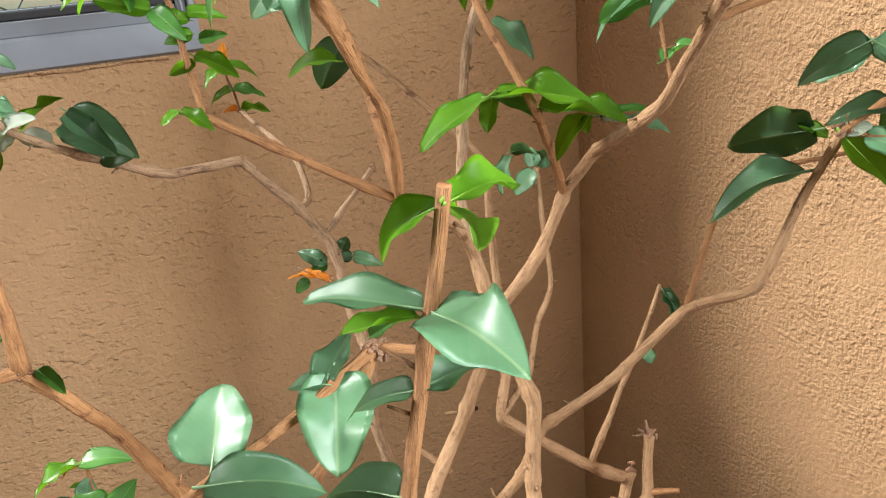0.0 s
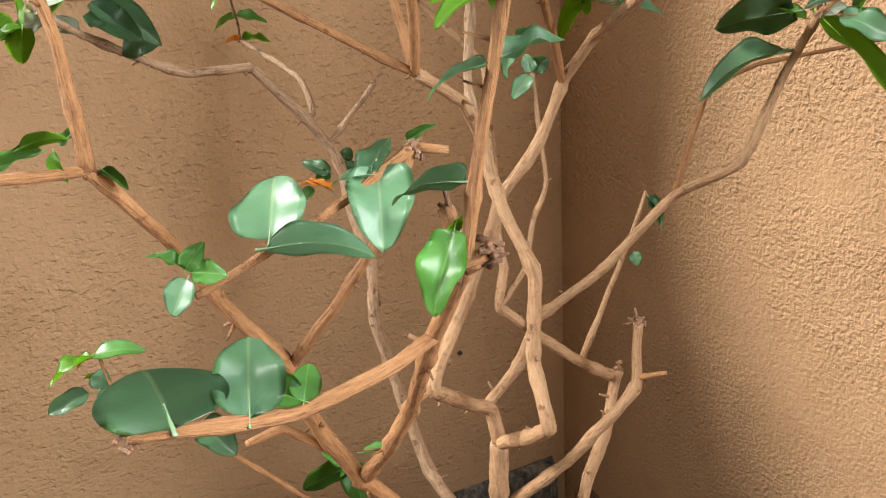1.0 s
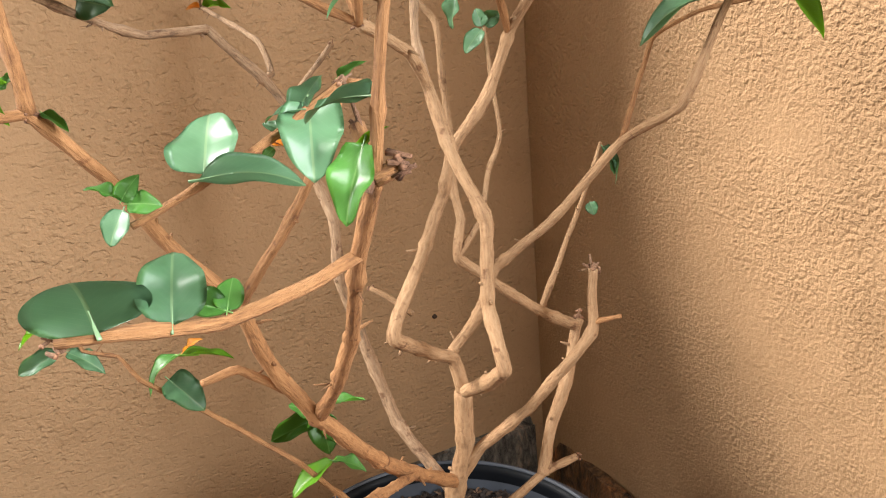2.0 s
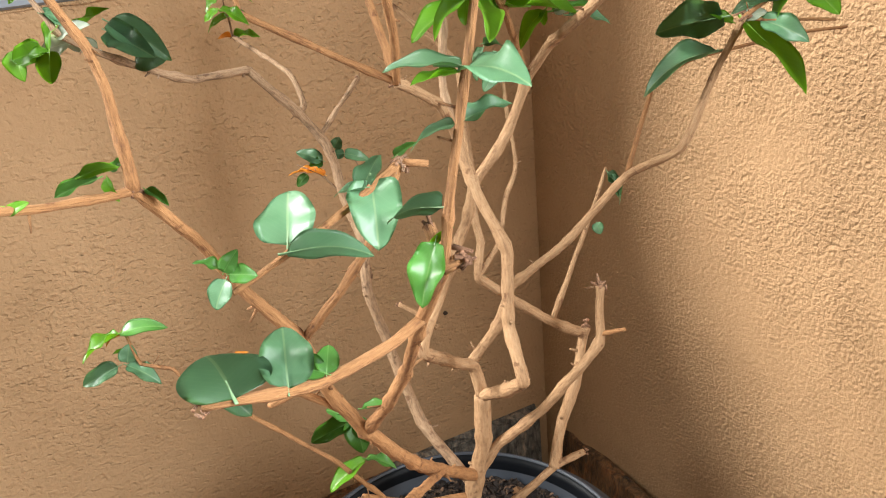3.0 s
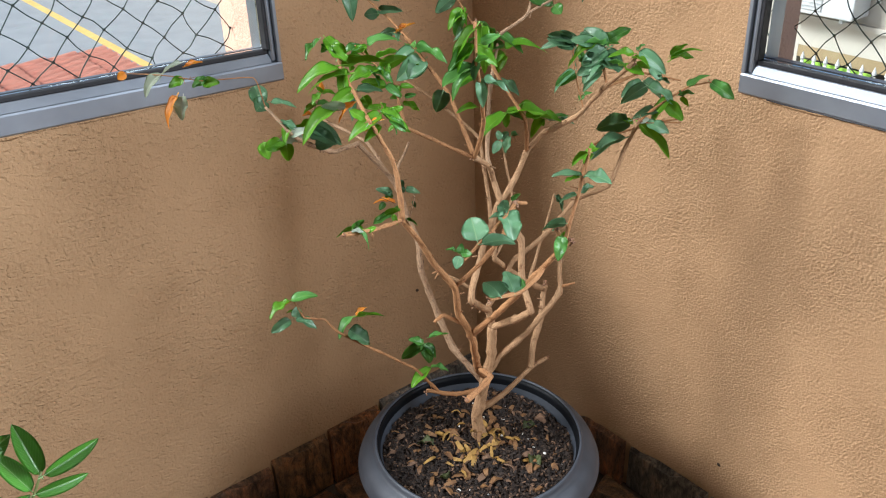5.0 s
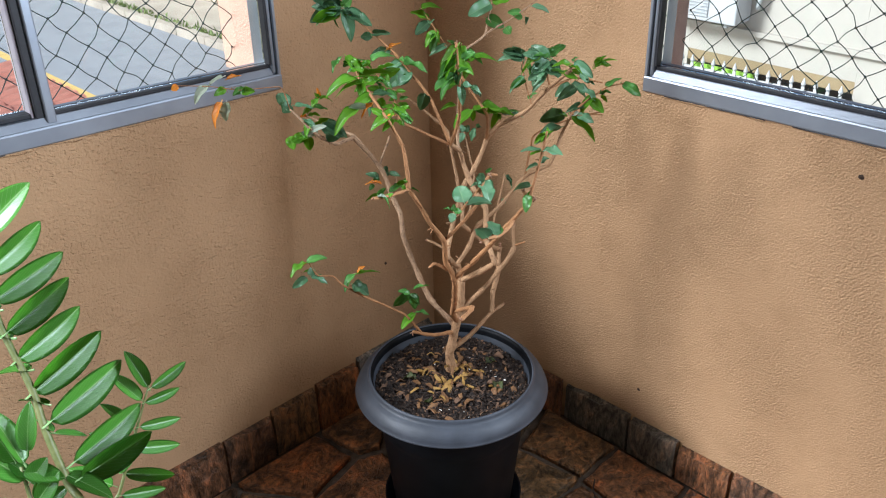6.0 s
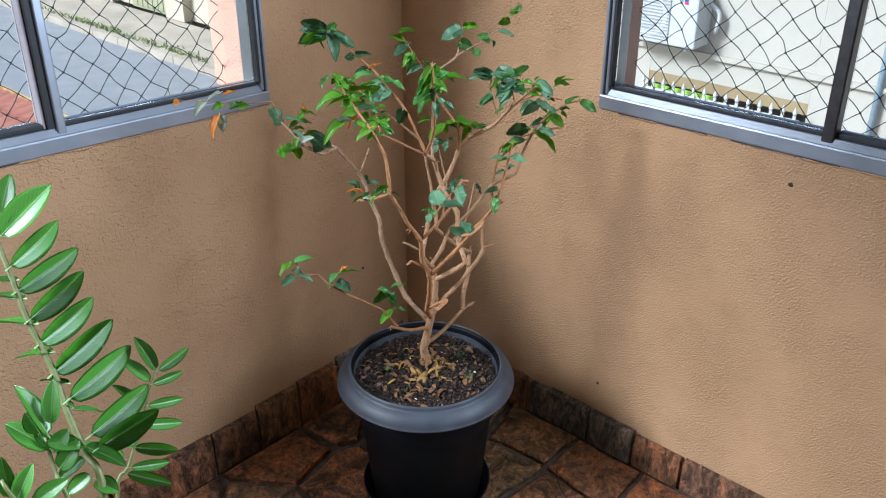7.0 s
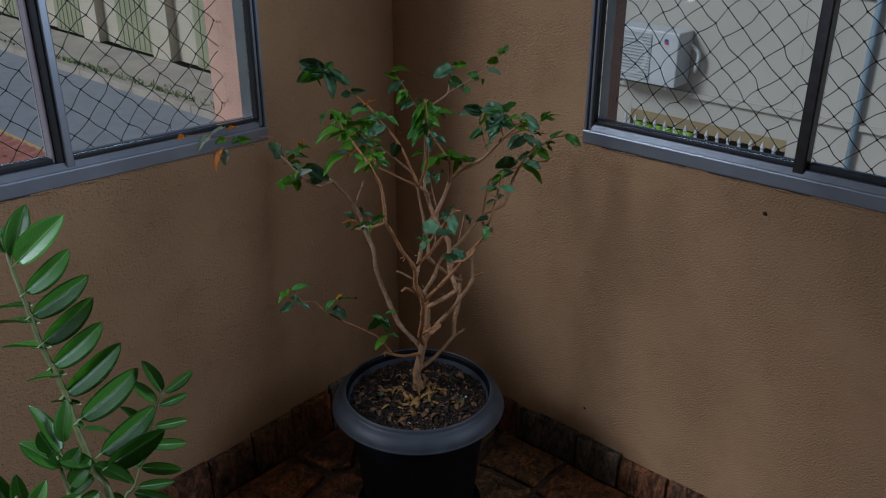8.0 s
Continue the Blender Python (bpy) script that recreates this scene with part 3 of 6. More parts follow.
def leaf_mesh(name, mat, droop, fold, wave, shape, seed, blunt=0.2, tip=0.0, twist=0.0):
    """A unit blade: x across, y along from petiole to tip, z off its face."""
    bm, rows, cols = bmesh.new(), 16, 4
    grid = []
    for i in range(rows + 1):
        t = i / rows
        w = 0.5 * (max(0.0, math.sin(math.pi * t ** shape)) ** (0.48 + blunt * t)) * (1 - 0.08 * t) + (0.012 if t in (0, 1) else 0)
        # drawn-out drip tip
        w *= 1 - tip * max(0.0, t - 0.62) / 0.38 * (1 if t < 0.97 else 0.3)
        row = []
        for k in range(-cols, cols + 1):
            s = k / cols
            z = -droop * t * t * (1 + 0.6 * t * t) + fold * abs(s) * w * 1.6 + wave * math.sin(t * 11 + seed + (2 if s > 0 else 0)) * abs(s) * w
            z += twist * s * w * (t - 0.3) - 0.10 * fold * (abs(s) ** 3) * w
            row.append(bm.verts.new((s * w * (1 - 0.12 * fold * abs(s)), t * (1 - 0.12 * droop * t), z)))
        grid.append(row)
    for a, c in zip(grid, grid[1:]):
        for k in range(2 * cols):
            bm.faces.new((a[k], a[k + 1], c[k + 1], c[k]))
    bmesh.ops.solidify(bm, geom=bm.faces[:], thickness=0.008)
    add_tube(bm, [(0, -0.1, 0.02, 0.022), (0, 0.02, 0.0, 0.02), (0, 0.35, -0.015 - droop * 0.1, 0.012)], 5, 0.1)
    me = bpy.data.meshes.new(name)
    bm.to_mesh(me)
    bm.free()
    me.materials.append(mat)
    me.polygons.foreach_set("use_smooth", [True] * len(me.polygons))
    return me


BLADES = {}
for key, mat in LEAF_MATS.items():
    if key == "z":
        BLADES[key] = [leaf_mesh("leaflet", mat, 0.03 + 0.02 * s, 0.115, 0.0, 0.86, s) for s in range(3)]
    else:
        BLADES[key] = [leaf_mesh("leaf", mat, *q) for q in (
            (0.10, 0.12, 0.06, 0.74, 0.0, 0.08, 0.05, 0.2), (0.20, 0.15, 0.14, 0.80, 1.7, 0.12, 0.2, -0.3), (0.05, 0.18, 0.10, 0.70, 3.4, 0.08, 0.0, 0.3),
            (0.26, 0.10, 0.05, 0.76, 5.1, 0.10, 0.15, -0.2), (0.14, 0.20, 0.18, 0.74, 6.4, 0.08, 0.05, 0.1), (0.36, 0.16, 0.08, 0.78, 8.0, 0.10, 0.2, 0.4))]

plant = {"thing": None, "limb": None, "count": 0}


def limb(name, pts, stem=False):
    """One woody limb or green stem of the present plant; it carries the leaves that follow."""
    plant["count"] += 1
    bm, n = bmesh.new(), plant["count"]
    if stem:
        add_tube(bm, pts, 10, 0.012, 0.08, n)
    else:
        rows = smooth_path(pts, 0.006, 0.2)
        out = []
        for i, r in enumerate(rows):
            swell = 1 + 0.20 * max(0.0, noise.noise(Vector(r[:3]) * 33 + Vector((n, 0, 0)))) + 0.35 * math.exp(-((i % 9) - 4) ** 2 * 1.5) * (0.5 + noise.noise(Vector(r[:3]) * 18))
            kink = noise.noise_vector(Vector(r[:3]) * 30) * 0.0012
            out.append((r[0] + kink.x, r[1] + kink.y, r[2] + kink.z, r[3] * 0.93 * swell))
        add_tube(bm, out, 10, None, 0.22, n)
        rnd = random.Random(n)
        # bud scars, thorny stubs and torn bark
        for _ in range(int(len(rows) / 7)):
            r = rows[rnd.randrange(1, len(rows))]
            d = Vector((rnd.gauss(0, 1), rnd.gauss(0, 1), rnd.gauss(0, 1))).normalized()
            p = Vector(r[:3]) + d * r[3] * 0.7
            l, q = rnd.choice((0.004, 0.005, 0.006, 0.010)), r[3] * rnd.uniform(0.18, 0.4)
            add_tube(bm, [(*p, q), (*(p + d * l), q * 0.5)], 5, None)
        end = Vector(rows[-1][:3])
        crown = None
        if rows[-1][3] > 0.0022 and name != "trunk":
            crown = bmesh.new()
            for _ in range(18 if name in ("right_arm", "front_knob", "left_spur", "middle_limb") else 6):
                d = (end - Vector(rows[-3][:3])).normalized() * 0.8 + Vector((rnd.gauss(0, 1), rnd.gauss(0, 1), rnd.gauss(0, 1))) * 0.6
                q = rows[-1][3] * rnd.uniform(0.25, 0.5)
                p = end + Vector((rnd.gauss(0, 1), rnd.gauss(0, 1), rnd.gauss(0, 1))) * rows[-1][3] * 0.5
                add_tube(crown, [(*(p - d * 0.003), q), (*(p + d * rnd.uniform(0.001, 0.008 if name in ("right_arm", "left_spur") else 0.003)), q * 0.6)], 5, None)
    thick = max(p[3] for p in pts)
    mat = M_STEM if stem else M_TWIG if name.startswith("left") or name.startswith("front") else M_GREY if name.startswith("rear") else (M_BARK if thick > 0.0050 or name in ("thin_riser", "prong", "right_riser", "side_peg") else M_TWIG)
    plant["limb"] = part(name, bm, mat, plant["thing"], "", True)
    plant["limb"].matrix_parent_inverse = plant["thing"].matrix_world.inverted()
    if not stem and crown:
        part("torn_tip", crown, M_KNOB, plant["limb"], "rusty brown splintered end", True)


def leaves(rows):
    """Rows of petiole end, tip, roll from the upward side, width and kind, on the latest limb."""
    for x, y, z, tx, ty, tz, roll, width, kind in rows:
        base, tip = Vector((x, y, z)), Vector((tx, ty, tz))
        ay = (tip - base)
        length = max(ay.length, 0.012)
        ay.normalize()
        ref = Vector((0, 0, 1)) if abs(ay.z) < 0.97 else Vector((-0.7, -0.7, 0))
        up = (ref - ay * ref.dot(ay)).normalized()
        up = up * math.cos(radians(roll)) + ay.cross(up) * math.sin(radians(roll))
        ax = ay.cross(up)
        width *= 0.84 if kind == "z" else 0.86 if z > 1.0 else 1.0
        plant["count"] += 1
        blades = BLADES[kind]
        me = blades[plant["count"] * 7 % len(blades)]
        ob = new("leaflet" if kind == "z" else "leaf", me)
        ob.parent = plant["limb"]
        rot = Matrix((ax, ay, up)).transposed().to_4x4()
        ob.matrix_local = Matrix.Translation(base) @ rot @ Matrix.Diagonal((width, length, length, 1))
        ob.matrix_parent_inverse = Matrix.Identity(4)


PC = Vector((-0.452, -0.452, 0.02))
tree = new("potted_tree")
tree.location = (0, 0, 0)
tagged(tree, "small bare-stemmed tan shrub with glossy green leaves growing in potting soil", "tree")
plant["thing"] = tree
limb("trunk", [(-0.434, -0.440, 0.365, 0.0109), (-0.440, -0.435, 0.429, 0.0102), (-0.430, -0.442, 0.483, 0.0096), (-0.424, -0.443, 0.510, 0.0090), (-0.414, -0.445, 0.549, 0.0084), (-0.409, -0.443, 0.604, 0.0077)])
limb("low_right", [(-0.438, -0.436, 0.438, 0.0053), (-0.395, -0.462, 0.473, 0.0047), (-0.357, -0.481, 0.515, 0.0040), (-0.324, -0.486, 0.524, 0.0034)])
limb("right_riser", [(-0.357, -0.481, 0.515, 0.0059), (-0.336, -0.468, 0.557, 0.0056), (-0.313, -0.460, 0.591, 0.0053), (-0.294, -0.446, 0.631, 0.0050), (-0.290, -0.445, 0.637, 0.0046)])
limb("cross", [(-0.294, -0.446, 0.631, 0.0053), (-0.339, -0.443, 0.666, 0.0050), (-0.375, -0.441, 0.702, 0.0047), (-0.402, -0.441, 0.731, 0.0043), (-0.392, -0.432, 0.759, 0.0040), (-0.392, -0.422, 0.780, 0.0037), (-0.384, -0.410, 0.810, 0.0034), (-0.377, -0.390, 0.858, 0.0031), (-0.370, -0.369, 0.906, 0.0028), (-0.417, -0.325, 0.966, 0.0025), (-0.450, -0.290, 1.000, 0.0022)])
limb("prong", [(-0.402, -0.441, 0.731, 0.0028), (-0.376, -0.437, 0.759, 0.0026), (-0.359, -0.425, 0.794, 0.0023), (-0.344, -0.418, 0.817, 0.0021), (-0.331, -0.378, 0.894, 0.0019)])
leaves([(-0.333, -0.379, 0.893, -0.352, -0.382, 0.879, -28, 0.016, "d"),
           (-0.330, -0.378, 0.896, -0.318, -0.383, 0.906, 67, 0.015, "d"),
           (-0.332, -0.378, 0.895, -0.333, -0.372, 0.909, -26, 0.013, "d")])
limb("thin_riser", [(-0.328, -0.444, 0.657, 0.0028), (-0.289, -0.430, 0.712, 0.0024), (-0.261, -0.420, 0.751, 0.0020), (-0.240, -0.411, 0.783, 0.0015)])
leaves([(-0.240, -0.415, 0.776, -0.237, -0.432, 0.760, -4, 0.012, "d"),
           (-0.240, -0.414, 0.779, -0.229, -0.437, 0.760, -7, 0.016, "d"),
           (-0.263, -0.427, 0.737, -0.264, -0.434, 0.729, 29, 0.012, "d")])
limb("low_left", [(-0.430, -0.442, 0.483, 0.0046), (-0.489, -0.438, 0.502, 0.0039), (-0.540, -0.431, 0.531, 0.0031)])
limb("low_left_reach", [(-0.519, -0.434, 0.519, 0.0026), (-0.558, -0.425, 0.582, 0.0024), (-0.615, -0.377, 0.626, 0.0023), (-0.657, -0.362, 0.666, 0.0021), (-0.668, -0.348, 0.685, 0.0019), (-0.692, -0.330, 0.690, 0.0017), (-0.696, -0.312, 0.713, 0.0015)])
leaves([(-0.700, -0.310, 0.714, -0.667, -0.327, 0.729, 17, 0.020, "m"),
           (-0.701, -0.309, 0.714, -0.741, -0.306, 0.703, 4, 0.021, "y"),
           (-0.699, -0.311, 0.713, -0.716, -0.306, 0.713, 1, 0.009, "o"),
           (-0.702, -0.323, 0.691, -0.696, -0.321, 0.707, 55, 0.018, "d"),
           (-0.703, -0.324, 0.689, -0.680, -0.349, 0.682, 13, 0.017, "d"),
           (-0.710, -0.321, 0.689, -0.744, -0.318, 0.680, -38, 0.018, "d"),
           (-0.701, -0.318, 0.701, -0.711, -0.315, 0.702, -23, 0.005, "y"),
           (-0.636, -0.365, 0.660, -0.617, -0.395, 0.644, 19, 0.030, "d"),
           (-0.624, -0.362, 0.677, -0.660, -0.359, 0.667, 3, 0.019, "m")])
leaves([(-0.622, -0.363, 0.677, -0.584, -0.390, 0.683, -19, 0.023, "y"),
           (-0.620, -0.363, 0.679, -0.606, -0.366, 0.693, -7, 0.011, "o"),
           (-0.534, -0.419, 0.613, -0.575, -0.414, 0.604, -29, 0.021, "m"),
           (-0.533, -0.418, 0.615, -0.532, -0.442, 0.592, 1, 0.028, "m"),
           (-0.534, -0.418, 0.615, -0.552, -0.407, 0.628, -34, 0.015, "m"),
           (-0.532, -0.420, 0.612, -0.521, -0.441, 0.599, 19, 0.018, "m"),
           (-0.530, -0.429, 0.572, -0.572, -0.428, 0.557, 0, 0.022, "y"),
           (-0.530, -0.429, 0.573, -0.507, -0.448, 0.574, -8, 0.015, "m"),
           (-0.523, -0.419, 0.622, -0.496, -0.437, 0.629, -11, 0.017, "m")])
limb("right_arm", [(-0.424, -0.443, 0.510, 0.0059), (-0.403, -0.454, 0.548, 0.0055), (-0.368, -0.480, 0.591, 0.0051), (-0.335, -0.503, 0.643, 0.0048), (-0.318, -0.506, 0.668, 0.0044), (-0.309, -0.495, 0.715, 0.0040)])
limb("arm_tip", [(-0.317, -0.505, 0.672, 0.0031), (-0.304, -0.526, 0.683, 0.0015)])
limb("left_limb", [(-0.424, -0.443, 0.510, 0.0063), (-0.468, -0.475, 0.562, 0.0061), (-0.524, -0.535, 0.645, 0.0058), (-0.574, -0.585, 0.736, 0.0054), (-0.593, -0.584, 0.776, 0.0050), (-0.608, -0.594, 0.830, 0.0045), (-0.633, -0.588, 0.870, 0.0041), (-0.653, -0.583, 0.911, 0.0037), (-0.679, -0.586, 0.950, 0.0033)])
leaves([(-0.673, -0.587, 0.949, -0.664, -0.599, 0.943, 0, 0.008, "m")])
limb("front_stub", [(-0.471, -0.479, 0.570, 0.0040), (-0.602, -0.657, 0.718, 0.0039), (-0.689, -0.714, 0.759, 0.0037)])
limb("left_riser", [(-0.679, -0.586, 0.950, 0.0037), (-0.678, -0.584, 0.976, 0.0034), (-0.678, -0.581, 1.003, 0.0031), (-0.681, -0.577, 1.026, 0.0027), (-0.700, -0.565, 1.072, 0.0024), (-0.675, -0.475, 1.107, 0.0021), (-0.673, -0.460, 1.131, 0.0017)])
leaves([(-0.683, -0.564, 1.077, -0.728, -0.559, 1.067, -28, 0.023, "y"),
           (-0.688, -0.568, 1.066, -0.712, -0.569, 1.055, -40, 0.013, "y"),
           (-0.686, -0.570, 1.073, -0.707, -0.564, 1.074, 0, 0.011, "o"),
           (-0.689, -0.569, 1.072, -0.708, -0.566, 1.069, -9, 0.010, "p"),
           (-0.677, -0.571, 1.072, -0.666, -0.589, 1.061, 35, 0.014, "m"),
           (-0.679, -0.557, 1.080, -0.662, -0.587, 1.061, 22, 0.019, "y"),
           (-0.674, -0.552, 1.081, -0.691, -0.547, 1.083, -59, 0.009, "y"),
           (-0.672, -0.563, 1.076, -0.657, -0.572, 1.082, 64, 0.011, "y"),
           (-0.677, -0.473, 1.108, -0.726, -0.450, 1.111, -16, 0.027, "y")])
leaves([(-0.675, -0.472, 1.112, -0.634, -0.509, 1.123, 15, 0.028, "y"),
           (-0.678, -0.448, 1.142, -0.673, -0.474, 1.123, 25, 0.021, "y"),
           (-0.682, -0.514, 1.094, -0.661, -0.538, 1.094, 34, 0.016, "d"),
           (-0.684, -0.513, 1.093, -0.717, -0.506, 1.082, -50, 0.022, "y"),
           (-0.684, -0.530, 1.090, -0.683, -0.543, 1.078, 34, 0.017, "y"),
           (-0.711, -0.518, 1.078, -0.762, -0.503, 1.068, -13, 0.027, "y"),
           (-0.703, -0.522, 1.080, -0.728, -0.509, 1.085, -54, 0.014, "p"),
           (-0.692, -0.527, 1.085, -0.721, -0.523, 1.072, 3, 0.016, "o"),
           (-0.701, -0.556, 1.074, -0.713, -0.545, 1.085, -49, 0.015, "y")])
leaves([(-0.674, -0.491, 1.106, -0.720, -0.462, 1.106, -1, 0.027, "y"),
           (-0.668, -0.475, 1.116, -0.685, -0.452, 1.140, -34, 0.019, "y"),
           (-0.671, -0.460, 1.134, -0.671, -0.474, 1.122, 39, 0.020, "y"),
           (-0.671, -0.456, 1.138, -0.689, -0.452, 1.128, -44, 0.014, "m"),
           (-0.681, -0.562, 1.078, -0.659, -0.568, 1.055, -17, 0.015, "m"),
           (-0.675, -0.554, 1.086, -0.681, -0.569, 1.085, -21, 0.008, "y"),
           (-0.676, -0.480, 1.108, -0.703, -0.513, 1.086, 26, 0.020, "y"),
           (-0.684, -0.444, 1.140, -0.711, -0.446, 1.125, 10, 0.016, "m"),
           (-0.690, -0.508, 1.090, -0.693, -0.525, 1.064, 4, 0.015, "d")])
leaves([(-0.664, -0.477, 1.112, -0.650, -0.458, 1.100, 37, 0.012, "y"),
           (-0.671, -0.457, 1.137, -0.661, -0.444, 1.134, 2, 0.007, "m")])
limb("left_stub", [(-0.679, -0.586, 0.950, 0.0028), (-0.727, -0.599, 0.958, 0.0026), (-0.776, -0.612, 0.974, 0.0025)])
leaves([(-0.743, -0.602, 0.965, -0.771, -0.591, 0.973, 0, 0.016, "y"),
           (-0.760, -0.605, 0.973, -0.747, -0.610, 0.982, 54, 0.008, "m"),
           (-0.758, -0.605, 0.972, -0.745, -0.626, 0.961, -10, 0.013, "m"),
           (-0.740, -0.602, 0.961, -0.730, -0.607, 0.966, 53, 0.007, "y"),
           (-0.765, -0.610, 0.973, -0.754, -0.618, 0.975, 16, 0.007, "p"),
           (-0.694, -0.586, 0.961, -0.718, -0.583, 0.957, -18, 0.012, "m"),
           (-0.703, -0.586, 0.964, -0.687, -0.594, 0.972, 37, 0.009, "y"),
           (-0.687, -0.582, 0.962, -0.679, -0.585, 0.968, 56, 0.006, "m"),
           (-0.690, -0.585, 0.960, -0.692, -0.593, 0.950, 28, 0.007, "y")])
limb("left_spur", [(-0.583, -0.584, 0.755, 0.0031), (-0.611, -0.573, 0.777, 0.0026), (-0.634, -0.583, 0.782, 0.0022)])
limb("front_limb", [(-0.572, -0.583, 0.733, 0.0043), (-0.569, -0.627, 0.784, 0.0040), (-0.570, -0.665, 0.830, 0.0038), (-0.580, -0.728, 0.907, 0.0035), (-0.582, -0.758, 0.948, 0.0032)])
limb("front_riser", [(-0.582, -0.758, 0.948, 0.0025), (-0.579, -0.763, 0.972, 0.0022), (-0.575, -0.770, 1.011, 0.0020), (-0.566, -0.777, 1.066, 0.0018)])
leaves([(-0.580, -0.760, 0.976, -0.598, -0.739, 0.976, -8, 0.021, "d"),
           (-0.583, -0.757, 0.960, -0.599, -0.768, 0.940, -9, 0.016, "m"),
           (-0.585, -0.756, 0.958, -0.582, -0.757, 0.961, 51, 0.004, "y"),
           (-0.572, -0.773, 1.036, -0.594, -0.748, 1.038, -6, 0.014, "d"),
           (-0.571, -0.775, 1.036, -0.567, -0.806, 1.045, 14, 0.023, "d"),
           (-0.573, -0.772, 1.034, -0.590, -0.764, 1.032, 5, 0.008, "y"),
           (-0.575, -0.769, 1.013, -0.592, -0.757, 1.010, -10, 0.012, "d"),
           (-0.574, -0.770, 1.014, -0.552, -0.773, 1.021, 20, 0.012, "d"),
           (-0.567, -0.776, 1.061, -0.584, -0.764, 1.054, -30, 0.011, "y"),
           (-0.566, -0.776, 1.061, -0.544, -0.752, 1.040, 30, 0.013, "y"),
           (-0.565, -0.777, 1.062, -0.542, -0.767, 1.064, 15, 0.013, "y")])
limb("front_branch", [(-0.578, -0.726, 0.905, 0.0030), (-0.600, -0.739, 0.906, 0.0029), (-0.617, -0.744, 0.907, 0.0028), (-0.640, -0.750, 0.908, 0.0027), (-0.664, -0.759, 0.917, 0.0026), (-0.690, -0.756, 0.921, 0.0025)])
leaves([(-0.678, -0.760, 0.922, -0.679, -0.742, 0.938, 12, 0.042, "d"),
           (-0.656, -0.758, 0.916, -0.648, -0.737, 0.935, 10, 0.024, "d"),
           (-0.637, -0.750, 0.911, -0.652, -0.741, 0.920, -20, 0.013, "m"),
           (-0.637, -0.750, 0.911, -0.631, -0.740, 0.919, 12, 0.011, "m")])
limb("front_knob", [(-0.582, -0.758, 0.948, 0.0037), (-0.573, -0.761, 0.951, 0.0031)])
limb("front_peg", [(-0.582, -0.758, 0.948, 0.0028), (-0.582, -0.748, 0.964, 0.0028)])
limb("middle_limb", [(-0.606, -0.590, 0.824, 0.0034), (-0.600, -0.604, 0.843, 0.0032), (-0.587, -0.624, 0.872, 0.0029), (-0.570, -0.643, 0.909, 0.0027), (-0.548, -0.644, 0.949, 0.0026)])
leaves([(-0.566, -0.645, 0.944, -0.578, -0.677, 0.924, -6, 0.031, "d")])
limb("middle_tip", [(-0.548, -0.644, 0.949, 0.0025), (-0.534, -0.649, 0.946, 0.0022)])
leaves([(-0.548, -0.637, 0.950, -0.534, -0.638, 0.957, 14, 0.008, "m")])
limb("middle_twig", [(-0.548, -0.644, 0.949, 0.0025), (-0.598, -0.655, 0.931, 0.0022), (-0.619, -0.659, 0.925, 0.0020), (-0.654, -0.668, 0.917, 0.0016)])
leaves([(-0.619, -0.654, 0.926, -0.608, -0.630, 0.946, -8, 0.035, "d"),
           (-0.624, -0.668, 0.929, -0.588, -0.686, 0.938, 12, 0.023, "d"),
           (-0.654, -0.662, 0.926, -0.666, -0.655, 0.935, -3, 0.008, "m"),
           (-0.655, -0.662, 0.926, -0.650, -0.663, 0.933, 68, 0.010, "m"),
           (-0.655, -0.664, 0.923, -0.665, -0.669, 0.912, -16, 0.014, "d"),
           (-0.653, -0.664, 0.925, -0.642, -0.672, 0.926, 42, 0.011, "m"),
           (-0.572, -0.647, 0.942, -0.555, -0.632, 0.953, 0, 0.016, "d"),
           (-0.571, -0.650, 0.943, -0.586, -0.636, 0.944, -10, 0.012, "d")])
limb("centre_limb", [(-0.409, -0.443, 0.604, 0.0065), (-0.410, -0.470, 0.624, 0.0062), (-0.425, -0.548, 0.691, 0.0058), (-0.421, -0.524, 0.731, 0.0055), (-0.413, -0.514, 0.795, 0.0051), (-0.422, -0.486, 0.838, 0.0048), (-0.424, -0.464, 0.881, 0.0044), (-0.441, -0.473, 0.912, 0.0041), (-0.476, -0.483, 0.939, 0.0037)])
limb("centre_left", [(-0.476, -0.483, 0.939, 0.0031), (-0.525, -0.467, 0.970, 0.0028), (-0.573, -0.454, 1.002, 0.0025)])
limb("centre_left_riser", [(-0.573, -0.454, 1.002, 0.0022), (-0.576, -0.440, 1.060, 0.0018), (-0.600, -0.392, 1.105, 0.0014)])
leaves([(-0.583, -0.447, 1.005, -0.570, -0.465, 1.001, 20, 0.011, "y"),
           (-0.584, -0.446, 1.005, -0.593, -0.446, 1.000, -38, 0.007, "y"),
           (-0.585, -0.435, 1.058, -0.576, -0.455, 1.048, 40, 0.015, "m"),
           (-0.585, -0.424, 1.075, -0.632, -0.407, 1.070, -18, 0.025, "y"),
           (-0.584, -0.423, 1.077, -0.556, -0.441, 1.096, 59, 0.023, "y"),
           (-0.591, -0.413, 1.083, -0.624, -0.392, 1.098, -15, 0.021, "y"),
           (-0.593, -0.398, 1.104, -0.631, -0.385, 1.098, -15, 0.020, "m"),
           (-0.585, -0.435, 1.057, -0.613, -0.419, 1.066, -56, 0.016, "y"),
           (-0.590, -0.418, 1.076, -0.628, -0.397, 1.069, -30, 0.022, "y")])
